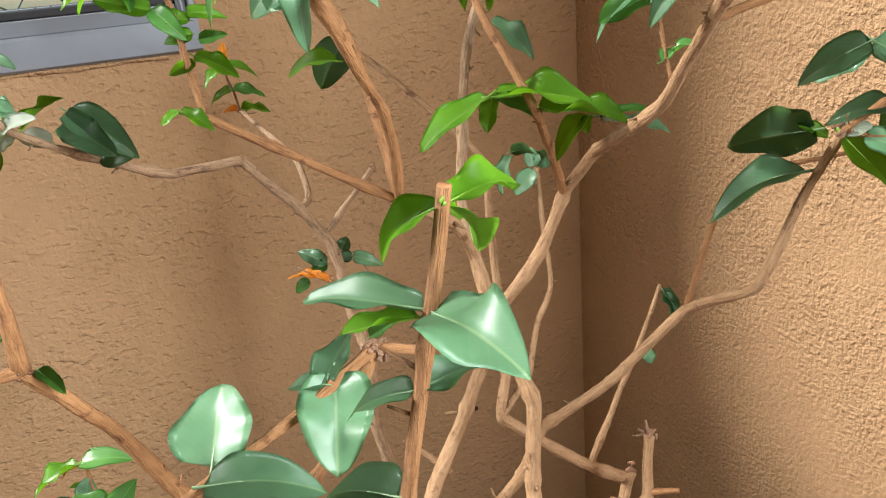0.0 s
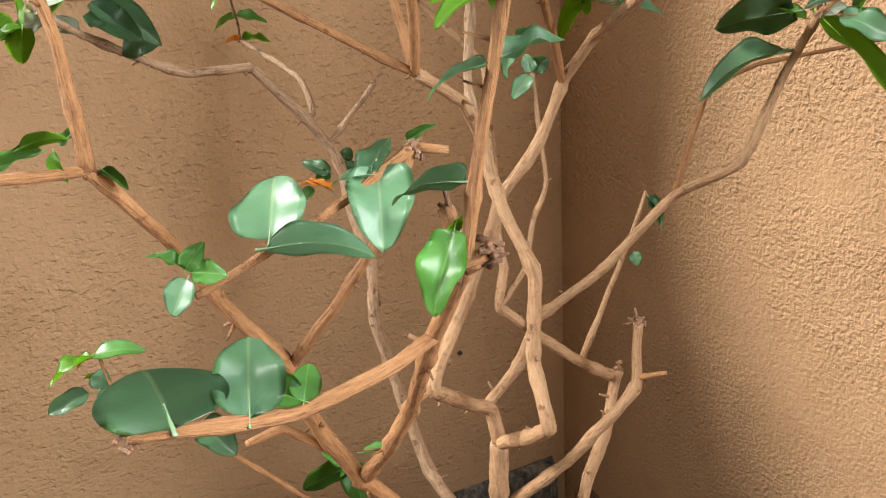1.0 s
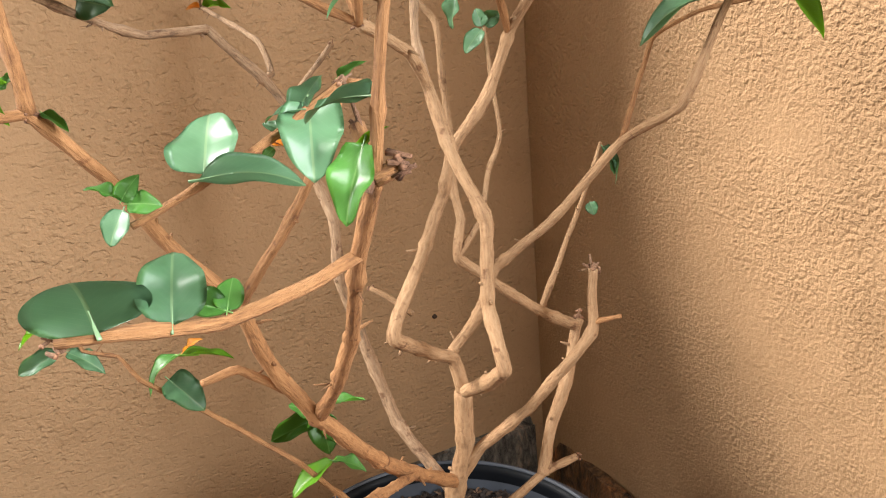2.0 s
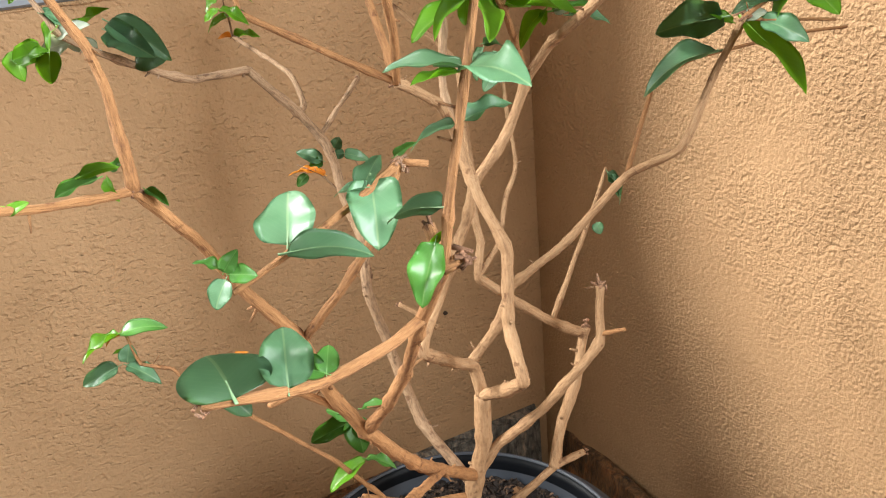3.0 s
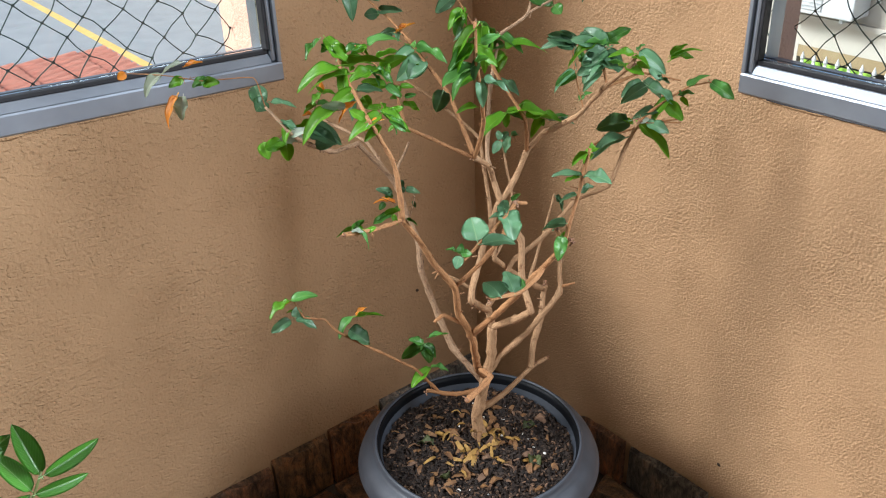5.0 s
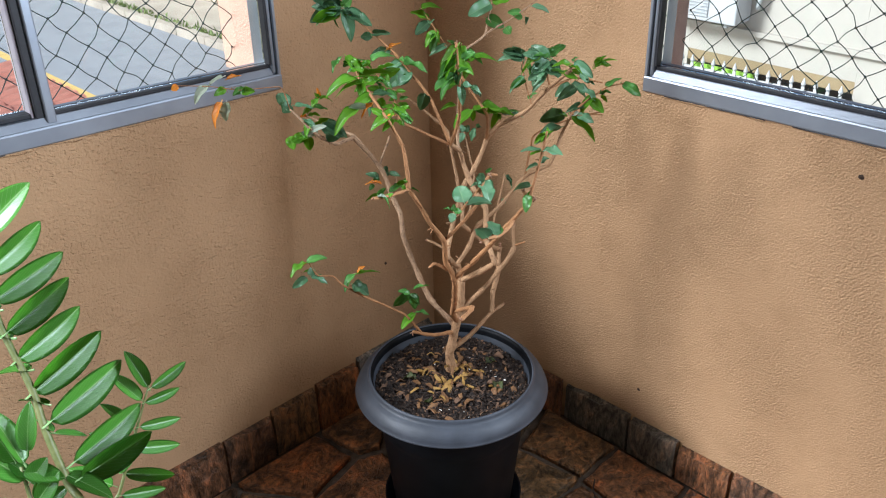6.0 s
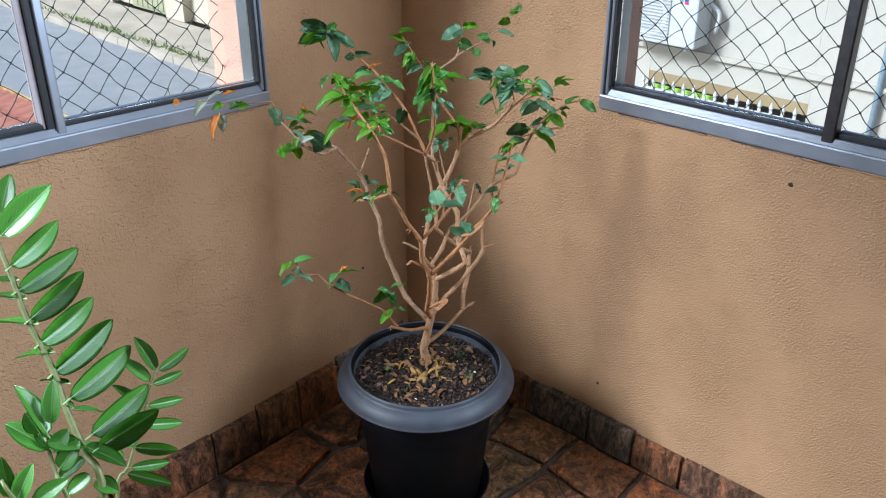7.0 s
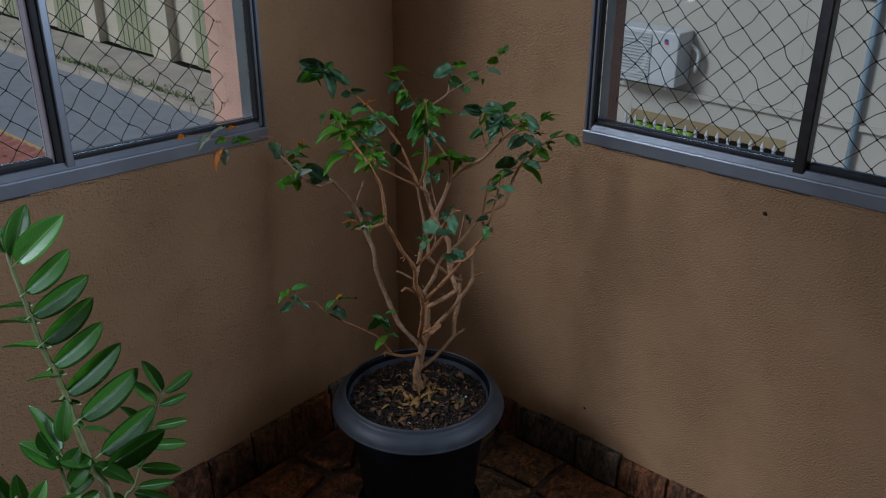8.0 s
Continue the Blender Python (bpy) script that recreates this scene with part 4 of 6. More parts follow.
leaves([(-0.589, -0.403, 1.104, -0.610, -0.394, 1.097, -49, 0.013, "y"),
           (-0.588, -0.402, 1.106, -0.562, -0.428, 1.125, 31, 0.021, "m"),
           (-0.570, -0.449, 1.030, -0.585, -0.449, 1.026, -58, 0.009, "y"),
           (-0.570, -0.448, 1.033, -0.551, -0.464, 1.026, 32, 0.013, "y"),
           (-0.566, -0.448, 1.041, -0.552, -0.456, 1.043, 64, 0.009, "m"),
           (-0.568, -0.445, 1.044, -0.584, -0.444, 1.043, -61, 0.011, "y"),
           (-0.568, -0.445, 1.051, -0.585, -0.440, 1.055, -61, 0.011, "y"),
           (-0.569, -0.444, 1.055, -0.553, -0.455, 1.055, 58, 0.010, "y"),
           (-0.575, -0.423, 1.081, -0.592, -0.447, 1.070, 7, 0.016, "y")])
leaves([(-0.597, -0.419, 1.076, -0.592, -0.438, 1.062, -24, 0.012, "m"),
           (-0.583, -0.413, 1.088, -0.565, -0.438, 1.102, -33, 0.017, "y"),
           (-0.587, -0.397, 1.098, -0.596, -0.370, 1.099, -8, 0.014, "d"),
           (-0.591, -0.419, 1.074, -0.591, -0.458, 1.074, 13, 0.017, "m"),
           (-0.590, -0.402, 1.101, -0.587, -0.401, 1.081, 41, 0.010, "y")])
limb("mast", [(-0.476, -0.483, 0.939, 0.0034), (-0.493, -0.523, 1.005, 0.0031), (-0.553, -0.580, 1.110, 0.0028), (-0.538, -0.560, 1.155, 0.0025)])
leaves([(-0.549, -0.568, 1.133, -0.587, -0.570, 1.106, -10, 0.024, "y"),
           (-0.554, -0.579, 1.110, -0.600, -0.570, 1.094, -3, 0.025, "m"),
           (-0.547, -0.569, 1.091, -0.576, -0.560, 1.085, -23, 0.015, "y"),
           (-0.534, -0.568, 1.084, -0.514, -0.598, 1.077, 12, 0.018, "d"),
           (-0.518, -0.539, 1.038, -0.540, -0.527, 1.043, -26, 0.013, "y"),
           (-0.548, -0.578, 1.118, -0.566, -0.587, 1.097, 9, 0.015, "d"),
           (-0.549, -0.570, 1.128, -0.535, -0.600, 1.114, 34, 0.018, "y"),
           (-0.540, -0.573, 1.133, -0.522, -0.588, 1.142, 59, 0.015, "m"),
           (-0.538, -0.564, 1.151, -0.588, -0.557, 1.117, 5, 0.030, "y")])
leaves([(-0.546, -0.572, 1.129, -0.585, -0.561, 1.110, -24, 0.022, "m"),
           (-0.548, -0.573, 1.104, -0.587, -0.560, 1.087, -10, 0.022, "m"),
           (-0.553, -0.580, 1.111, -0.558, -0.609, 1.132, -22, 0.015, "m"),
           (-0.537, -0.567, 1.087, -0.546, -0.584, 1.057, 8, 0.018, "d"),
           (-0.552, -0.575, 1.141, -0.549, -0.559, 1.130, 0, 0.008, "m"),
           (-0.532, -0.566, 1.150, -0.515, -0.546, 1.111, 10, 0.024, "y")])
limb("long_left", [(-0.476, -0.483, 0.939, 0.0034), (-0.476, -0.429, 1.019, 0.0029), (-0.497, -0.366, 1.089, 0.0024), (-0.496, -0.333, 1.104, 0.0019), (-0.525, -0.256, 1.163, 0.0014)])
leaves([(-0.486, -0.391, 1.063, -0.530, -0.387, 1.050, -47, 0.038, "d"),
           (-0.480, -0.423, 1.023, -0.501, -0.432, 1.000, -31, 0.030, "d"),
           (-0.493, -0.395, 1.051, -0.512, -0.385, 1.053, -57, 0.015, "y"),
           (-0.490, -0.389, 1.063, -0.516, -0.390, 1.041, -44, 0.035, "d"),
           (-0.493, -0.376, 1.078, -0.529, -0.365, 1.061, -45, 0.023, "d"),
           (-0.494, -0.377, 1.076, -0.471, -0.424, 1.069, 15, 0.026, "m"),
           (-0.507, -0.312, 1.116, -0.524, -0.301, 1.115, -74, 0.020, "d"),
           (-0.506, -0.311, 1.119, -0.485, -0.341, 1.123, 44, 0.018, "d"),
           (-0.499, -0.344, 1.095, -0.524, -0.330, 1.092, -54, 0.016, "d")])
leaves([(-0.501, -0.345, 1.094, -0.481, -0.365, 1.109, 11, 0.016, "o"),
           (-0.525, -0.261, 1.158, -0.537, -0.297, 1.117, 4, 0.030, "d"),
           (-0.522, -0.266, 1.155, -0.506, -0.313, 1.138, 47, 0.028, "d"),
           (-0.527, -0.255, 1.161, -0.582, -0.226, 1.152, -57, 0.040, "d"),
           (-0.527, -0.255, 1.163, -0.565, -0.218, 1.184, -58, 0.033, "d"),
           (-0.532, -0.252, 1.158, -0.576, -0.234, 1.145, -28, 0.024, "m"),
           (-0.531, -0.256, 1.155, -0.578, -0.231, 1.144, -56, 0.032, "y"),
           (-0.532, -0.253, 1.158, -0.569, -0.219, 1.173, -58, 0.030, "d"),
           (-0.529, -0.254, 1.160, -0.547, -0.233, 1.178, -55, 0.027, "d")])
leaves([(-0.527, -0.261, 1.155, -0.501, -0.302, 1.157, 28, 0.024, "d"),
           (-0.526, -0.256, 1.162, -0.512, -0.267, 1.178, 79, 0.023, "m"),
           (-0.522, -0.264, 1.158, -0.526, -0.277, 1.142, 21, 0.019, "y"),
           (-0.497, -0.370, 1.080, -0.512, -0.401, 1.088, 10, 0.019, "m"),
           (-0.504, -0.311, 1.112, -0.505, -0.292, 1.117, -44, 0.010, "m"),
           (-0.494, -0.347, 1.093, -0.512, -0.362, 1.091, 14, 0.013, "d"),
           (-0.530, -0.248, 1.162, -0.546, -0.240, 1.132, -3, 0.014, "m"),
           (-0.531, -0.257, 1.157, -0.494, -0.234, 1.134, 18, 0.024, "m"),
           (-0.530, -0.256, 1.154, -0.522, -0.284, 1.161, -24, 0.017, "d")])
leaves([(-0.536, -0.253, 1.167, -0.545, -0.263, 1.163, -31, 0.006, "d"),
           (-0.528, -0.257, 1.167, -0.515, -0.259, 1.166, 9, 0.006, "y")])
limb("rear_mast", [(-0.424, -0.464, 0.881, 0.0037), (-0.426, -0.454, 0.911, 0.0034), (-0.410, -0.440, 1.000, 0.0031), (-0.370, -0.417, 1.077, 0.0028), (-0.352, -0.429, 1.092, 0.0025), (-0.333, -0.437, 1.107, 0.0022), (-0.303, -0.427, 1.160, 0.0019)])
leaves([(-0.381, -0.413, 1.071, -0.412, -0.422, 1.042, -8, 0.022, "y"),
           (-0.369, -0.416, 1.080, -0.354, -0.454, 1.060, 18, 0.023, "m"),
           (-0.376, -0.413, 1.077, -0.390, -0.401, 1.088, -60, 0.015, "y"),
           (-0.305, -0.426, 1.157, -0.350, -0.409, 1.140, -49, 0.036, "d"),
           (-0.322, -0.429, 1.132, -0.308, -0.462, 1.123, 53, 0.031, "m"),
           (-0.303, -0.427, 1.160, -0.284, -0.453, 1.165, 60, 0.021, "y"),
           (-0.371, -0.429, 1.062, -0.335, -0.469, 1.082, 18, 0.029, "y"),
           (-0.373, -0.431, 1.057, -0.399, -0.423, 1.043, -41, 0.019, "y"),
           (-0.392, -0.440, 1.022, -0.379, -0.474, 1.012, 13, 0.019, "d")])
leaves([(-0.369, -0.427, 1.066, -0.400, -0.409, 1.062, -42, 0.018, "m"),
           (-0.373, -0.433, 1.054, -0.395, -0.435, 1.033, -21, 0.021, "y"),
           (-0.375, -0.419, 1.080, -0.385, -0.413, 1.070, 34, 0.007, "y"),
           (-0.312, -0.421, 1.162, -0.301, -0.396, 1.159, 23, 0.015, "m")])
limb("rear_tip", [(-0.335, -0.436, 1.106, 0.0019), (-0.280, -0.468, 1.136, 0.0014), (-0.231, -0.493, 1.171, 0.0009)])
leaves([(-0.303, -0.461, 1.117, -0.302, -0.473, 1.107, 51, 0.023, "m"),
           (-0.272, -0.473, 1.141, -0.294, -0.458, 1.143, -58, 0.017, "m"),
           (-0.255, -0.483, 1.151, -0.238, -0.513, 1.151, 27, 0.017, "d"),
           (-0.230, -0.494, 1.171, -0.252, -0.481, 1.167, -63, 0.022, "y"),
           (-0.220, -0.497, 1.182, -0.220, -0.492, 1.195, -40, 0.024, "y"),
           (-0.216, -0.498, 1.187, -0.206, -0.504, 1.202, 50, 0.015, "m"),
           (-0.275, -0.478, 1.131, -0.287, -0.465, 1.140, -60, 0.015, "m"),
           (-0.295, -0.457, 1.110, -0.294, -0.443, 1.106, 19, 0.007, "m"),
           (-0.224, -0.495, 1.180, -0.238, -0.495, 1.179, 38, 0.007, "m")])
leaves([(-0.222, -0.492, 1.186, -0.206, -0.499, 1.184, 3, 0.009, "d"),
           (-0.270, -0.483, 1.134, -0.257, -0.476, 1.124, 9, 0.009, "d")])
limb("right_limb", [(-0.409, -0.443, 0.604, 0.0065), (-0.415, -0.440, 0.638, 0.0062), (-0.448, -0.454, 0.667, 0.0060), (-0.477, -0.472, 0.697, 0.0058), (-0.468, -0.464, 0.712, 0.0055), (-0.430, -0.441, 0.750, 0.0053), (-0.410, -0.441, 0.788, 0.0051), (-0.400, -0.451, 0.831, 0.0048), (-0.371, -0.456, 0.866, 0.0045), (-0.357, -0.464, 0.908, 0.0042), (-0.348, -0.491, 0.943, 0.0040), (-0.352, -0.558, 0.989, 0.0037), (-0.366, -0.608, 1.037, 0.0034), (-0.385, -0.680, 1.100, 0.0031)])
leaves([(-0.382, -0.676, 1.108, -0.410, -0.661, 1.113, -30, 0.016, "y"),
           (-0.385, -0.665, 1.091, -0.373, -0.687, 1.082, 52, 0.014, "y"),
           (-0.377, -0.679, 1.111, -0.362, -0.714, 1.091, 49, 0.022, "d"),
           (-0.379, -0.677, 1.111, -0.370, -0.681, 1.120, 16, 0.007, "m"),
           (-0.384, -0.676, 1.103, -0.387, -0.702, 1.111, 2, 0.015, "y"),
           (-0.390, -0.660, 1.091, -0.367, -0.654, 1.086, 3, 0.011, "y"),
           (-0.384, -0.673, 1.106, -0.379, -0.678, 1.099, 1, 0.005, "m")])
limb("side_peg", [(-0.441, -0.428, 0.685, 0.0028), (-0.453, -0.414, 0.697, 0.0026), (-0.466, -0.402, 0.706, 0.0025)])
limb("right_side", [(-0.366, -0.612, 1.043, 0.0022), (-0.317, -0.637, 1.060, 0.0017), (-0.279, -0.672, 1.050, 0.0012)])
leaves([(-0.317, -0.637, 1.060, -0.338, -0.620, 1.075, -47, 0.016, "y"),
           (-0.305, -0.642, 1.065, -0.324, -0.628, 1.077, -43, 0.013, "y"),
           (-0.304, -0.641, 1.068, -0.303, -0.659, 1.052, 35, 0.018, "d"),
           (-0.280, -0.653, 1.076, -0.258, -0.674, 1.083, 24, 0.016, "y"),
           (-0.279, -0.652, 1.079, -0.260, -0.664, 1.094, 25, 0.014, "y"),
           (-0.281, -0.654, 1.073, -0.252, -0.671, 1.098, -15, 0.021, "y"),
           (-0.304, -0.651, 1.054, -0.293, -0.667, 1.050, 36, 0.010, "d")])
limb("right_sprig", [(-0.371, -0.626, 1.053, 0.0019), (-0.365, -0.608, 1.085, 0.0015), (-0.364, -0.598, 1.102, 0.0012)])
leaves([(-0.366, -0.603, 1.091, -0.372, -0.578, 1.116, -39, 0.030, "d"),
           (-0.366, -0.605, 1.088, -0.399, -0.609, 1.063, -22, 0.027, "d"),
           (-0.367, -0.607, 1.085, -0.352, -0.636, 1.073, 52, 0.023, "d"),
           (-0.363, -0.600, 1.099, -0.347, -0.607, 1.117, 45, 0.020, "d"),
           (-0.366, -0.607, 1.085, -0.392, -0.596, 1.086, -56, 0.017, "d"),
           (-0.370, -0.614, 1.071, -0.400, -0.611, 1.057, -30, 0.017, "d"),
           (-0.364, -0.598, 1.102, -0.392, -0.581, 1.110, -61, 0.020, "d"),
           (-0.364, -0.598, 1.101, -0.409, -0.586, 1.089, 2, 0.024, "y"),
           (-0.357, -0.609, 1.095, -0.391, -0.599, 1.078, -40, 0.029, "d")])
leaves([(-0.357, -0.607, 1.099, -0.374, -0.584, 1.120, -76, 0.032, "d"),
           (-0.353, -0.608, 1.104, -0.332, -0.626, 1.122, 53, 0.020, "m"),
           (-0.358, -0.610, 1.093, -0.356, -0.639, 1.073, 38, 0.027, "d"),
           (-0.363, -0.613, 1.080, -0.398, -0.598, 1.069, -46, 0.025, "d"),
           (-0.356, -0.604, 1.104, -0.369, -0.594, 1.107, -75, 0.032, "d"),
           (-0.363, -0.604, 1.089, -0.337, -0.603, 1.095, -4, 0.011, "d"),
           (-0.364, -0.608, 1.084, -0.356, -0.585, 1.073, 0, 0.013, "d"),
           (-0.354, -0.611, 1.098, -0.380, -0.590, 1.110, 44, 0.016, "m"),
           (-0.356, -0.600, 1.090, -0.330, -0.592, 1.105, -41, 0.016, "m")])
leaves([(-0.362, -0.613, 1.077, -0.354, -0.649, 1.085, -27, 0.019, "m")])
limb("right_back_twig", [(-0.357, -0.574, 1.005, 0.0012), (-0.350, -0.549, 1.050, 0.0011), (-0.339, -0.533, 1.086, 0.0009)])
leaves([(-0.338, -0.534, 1.086, -0.368, -0.514, 1.098, -49, 0.019, "d"),
           (-0.350, -0.549, 1.051, -0.386, -0.541, 1.038, -9, 0.020, "d"),
           (-0.358, -0.567, 1.015, -0.343, -0.575, 1.028, 15, 0.011, "m"),
           (-0.340, -0.536, 1.080, -0.372, -0.514, 1.095, -30, 0.021, "d"),
           (-0.340, -0.538, 1.079, -0.366, -0.511, 1.094, -58, 0.023, "d"),
           (-0.340, -0.538, 1.079, -0.348, -0.520, 1.103, -51, 0.025, "d"),
           (-0.350, -0.552, 1.047, -0.379, -0.541, 1.035, -42, 0.019, "m"),
           (-0.337, -0.538, 1.076, -0.337, -0.526, 1.052, -33, 0.012, "d"),
           (-0.334, -0.541, 1.072, -0.335, -0.556, 1.049, 21, 0.012, "m")])
limb("right_fork", [(-0.357, -0.464, 0.908, 0.0031), (-0.391, -0.496, 0.977, 0.0027), (-0.403, -0.451, 1.032, 0.0024), (-0.406, -0.427, 1.063, 0.0020), (-0.400, -0.402, 1.086, 0.0016), (-0.407, -0.342, 1.153, 0.0012)])
leaves([(-0.412, -0.477, 0.987, -0.461, -0.475, 0.969, -5, 0.026, "y"),
           (-0.411, -0.478, 0.986, -0.363, -0.513, 0.997, 4, 0.031, "y"),
           (-0.411, -0.478, 0.986, -0.421, -0.488, 0.970, 6, 0.013, "y"),
           (-0.409, -0.480, 0.986, -0.391, -0.498, 0.983, 21, 0.013, "m"),
           (-0.391, -0.495, 0.979, -0.348, -0.531, 0.981, 5, 0.028, "y"),
           (-0.360, -0.500, 0.971, -0.387, -0.501, 0.959, -18, 0.015, "y"),
           (-0.356, -0.503, 0.970, -0.327, -0.523, 0.977, 4, 0.018, "m"),
           (-0.343, -0.505, 0.965, -0.319, -0.525, 0.967, 4, 0.015, "d"),
           (-0.360, -0.500, 0.971, -0.364, -0.505, 0.964, 17, 0.007, "y")])
leaves([(-0.355, -0.505, 0.969, -0.347, -0.510, 0.972, 54, 0.007, "p"),
           (-0.404, -0.359, 1.135, -0.426, -0.334, 1.152, -43, 0.019, "y"),
           (-0.407, -0.342, 1.153, -0.383, -0.370, 1.165, 32, 0.020, "y"),
           (-0.406, -0.361, 1.130, -0.436, -0.354, 1.113, -42, 0.026, "d"),
           (-0.404, -0.374, 1.116, -0.432, -0.374, 1.093, -29, 0.019, "y"),
           (-0.402, -0.380, 1.111, -0.428, -0.386, 1.083, -15, 0.021, "m"),
           (-0.398, -0.400, 1.091, -0.430, -0.384, 1.083, -39, 0.018, "d"),
           (-0.398, -0.473, 0.946, -0.409, -0.469, 0.921, -34, 0.014, "d"),
           (-0.401, -0.477, 0.950, -0.380, -0.478, 0.951, 38, 0.010, "d")])
leaves([(-0.395, -0.357, 1.130, -0.419, -0.376, 1.136, 5, 0.017, "d"),
           (-0.400, -0.375, 1.116, -0.417, -0.395, 1.102, 28, 0.012, "y"),
           (-0.394, -0.400, 1.098, -0.366, -0.407, 1.079, 9, 0.015, "m")])
limb("outer_limb", [(-0.409, -0.443, 0.604, 0.0053), (-0.414, -0.437, 0.641, 0.0050), (-0.393, -0.447, 0.674, 0.0047), (-0.374, -0.454, 0.719, 0.0043), (-0.335, -0.481, 0.761, 0.0040), (-0.292, -0.511, 0.824, 0.0037), (-0.282, -0.563, 0.861, 0.0034), (-0.261, -0.569, 0.910, 0.0031), (-0.239, -0.577, 0.956, 0.0028)])
leaves([(-0.249, -0.566, 0.956, -0.294, -0.547, 0.954, -49, 0.031, "d"),
           (-0.254, -0.568, 0.932, -0.305, -0.546, 0.933, -9, 0.028, "d"),
           (-0.244, -0.571, 0.952, -0.257, -0.561, 0.962, -37, 0.010, "y")])
limb("outer_twig", [(-0.239, -0.577, 0.956, 0.0022), (-0.209, -0.586, 0.975, 0.0019), (-0.163, -0.604, 0.998, 0.0015), (-0.134, -0.622, 1.002, 0.0012)])
leaves([(-0.199, -0.591, 0.978, -0.192, -0.620, 0.957, 43, 0.023, "y"),
           (-0.191, -0.592, 0.984, -0.232, -0.587, 0.965, 0, 0.023, "y"),
           (-0.181, -0.598, 0.987, -0.163, -0.614, 0.993, 25, 0.012, "m"),
           (-0.179, -0.601, 0.984, -0.174, -0.616, 0.975, 48, 0.009, "y"),
           (-0.166, -0.602, 0.997, -0.140, -0.619, 1.018, 6, 0.019, "m"),
           (-0.137, -0.620, 1.002, -0.121, -0.657, 0.984, 52, 0.025, "m")])
limb("outer_end", [(-0.239, -0.577, 0.956, 0.0019), (-0.229, -0.586, 0.953, 0.0015), (-0.190, -0.615, 0.952, 0.0012)])
leaves([(-0.213, -0.565, 1.001, -0.253, -0.556, 0.989, -41, 0.026, "d"),
           (-0.212, -0.566, 1.001, -0.192, -0.607, 0.982, 24, 0.025, "d"),
           (-0.212, -0.589, 0.967, -0.242, -0.572, 0.974, -25, 0.018, "d"),
           (-0.240, -0.578, 0.953, -0.225, -0.634, 0.916, 3, 0.035, "y"),
           (-0.231, -0.584, 0.954, -0.212, -0.615, 0.945, 47, 0.019, "d"),
           (-0.239, -0.576, 0.956, -0.228, -0.587, 0.960, 51, 0.012, "p")])
limb("outer_back", [(-0.292, -0.511, 0.824, 0.0025), (-0.274, -0.502, 0.854, 0.0022), (-0.249, -0.492, 0.891, 0.0020), (-0.210, -0.501, 0.905, 0.0017), (-0.138, -0.529, 0.914, 0.0015), (-0.095, -0.548, 0.916, 0.0012)])
leaves([(-0.136, -0.495, 0.973, -0.170, -0.483, 0.955, -46, 0.023, "d"),
           (-0.133, -0.495, 0.974, -0.114, -0.529, 0.954, 39, 0.022, "d")])
limb("rear_limb", [(-0.427, -0.443, 0.496, 0.0059), (-0.456, -0.395, 0.559, 0.0056), (-0.466, -0.354, 0.643, 0.0054), (-0.472, -0.339, 0.689, 0.0052), (-0.464, -0.321, 0.738, 0.0050), (-0.468, -0.303, 0.775, 0.0048), (-0.471, -0.280, 0.827, 0.0046), (-0.489, -0.269, 0.859, 0.0044), (-0.528, -0.265, 0.910, 0.0042)])
limb("rear_left", [(-0.528, -0.265, 0.910, 0.0040), (-0.583, -0.288, 0.919, 0.0036), (-0.630, -0.308, 0.946, 0.0032), (-0.679, -0.336, 0.986, 0.0026), (-0.694, -0.301, 1.020, 0.0020)])
leaves([(-0.625, -0.305, 0.955, -0.606, -0.325, 0.950, 65, 0.029, "d"),
           (-0.641, -0.318, 0.985, -0.609, -0.356, 0.969, 32, 0.026, "d"),
           (-0.674, -0.331, 0.978, -0.696, -0.326, 0.976, -56, 0.017, "p"),
           (-0.689, -0.337, 0.975, -0.711, -0.331, 0.977, -25, 0.011, "y"),
           (-0.689, -0.337, 0.976, -0.696, -0.351, 0.957, -2, 0.020, "y"),
           (-0.677, -0.328, 0.998, -0.694, -0.337, 0.979, -14, 0.013, "y"),
           (-0.671, -0.334, 0.996, -0.685, -0.327, 1.002, -52, 0.009, "d"),
           (-0.694, -0.293, 1.035, -0.700, -0.300, 1.023, -36, 0.016, "d"),
           (-0.644, -0.321, 0.979, -0.622, -0.358, 0.966, 41, 0.025, "d")])
leaves([(-0.693, -0.296, 1.029, -0.707, -0.300, 1.019, -51, 0.029, "d"),
           (-0.687, -0.303, 1.026, -0.663, -0.331, 1.024, 11, 0.018, "d"),
           (-0.687, -0.319, 1.002, -0.669, -0.343, 0.997, 14, 0.015, "d"),
           (-0.693, -0.332, 0.977, -0.716, -0.325, 0.973, -54, 0.021, "y"),
           (-0.654, -0.322, 0.967, -0.678, -0.306, 0.978, -47, 0.015, "p"),
           (-0.669, -0.331, 0.982, -0.645, -0.342, 1.005, 19, 0.018, "y"),
           (-0.699, -0.295, 1.022, -0.689, -0.267, 1.054, 0, 0.031, "d"),
           (-0.680, -0.335, 0.985, -0.661, -0.356, 0.996, 43, 0.015, "p"),
           (-0.711, -0.313, 0.977, -0.715, -0.329, 0.959, 18, 0.021, "y")])
limb("rear_side", [(-0.490, -0.269, 0.861, 0.0032), (-0.475, -0.241, 0.858, 0.0030), (-0.472, -0.198, 0.879, 0.0028), (-0.489, -0.062, 0.894, 0.0024)])
limb("rear_shoot", [(-0.489, -0.062, 0.894, 0.0014), (-0.509, -0.136, 0.955, 0.0010)])
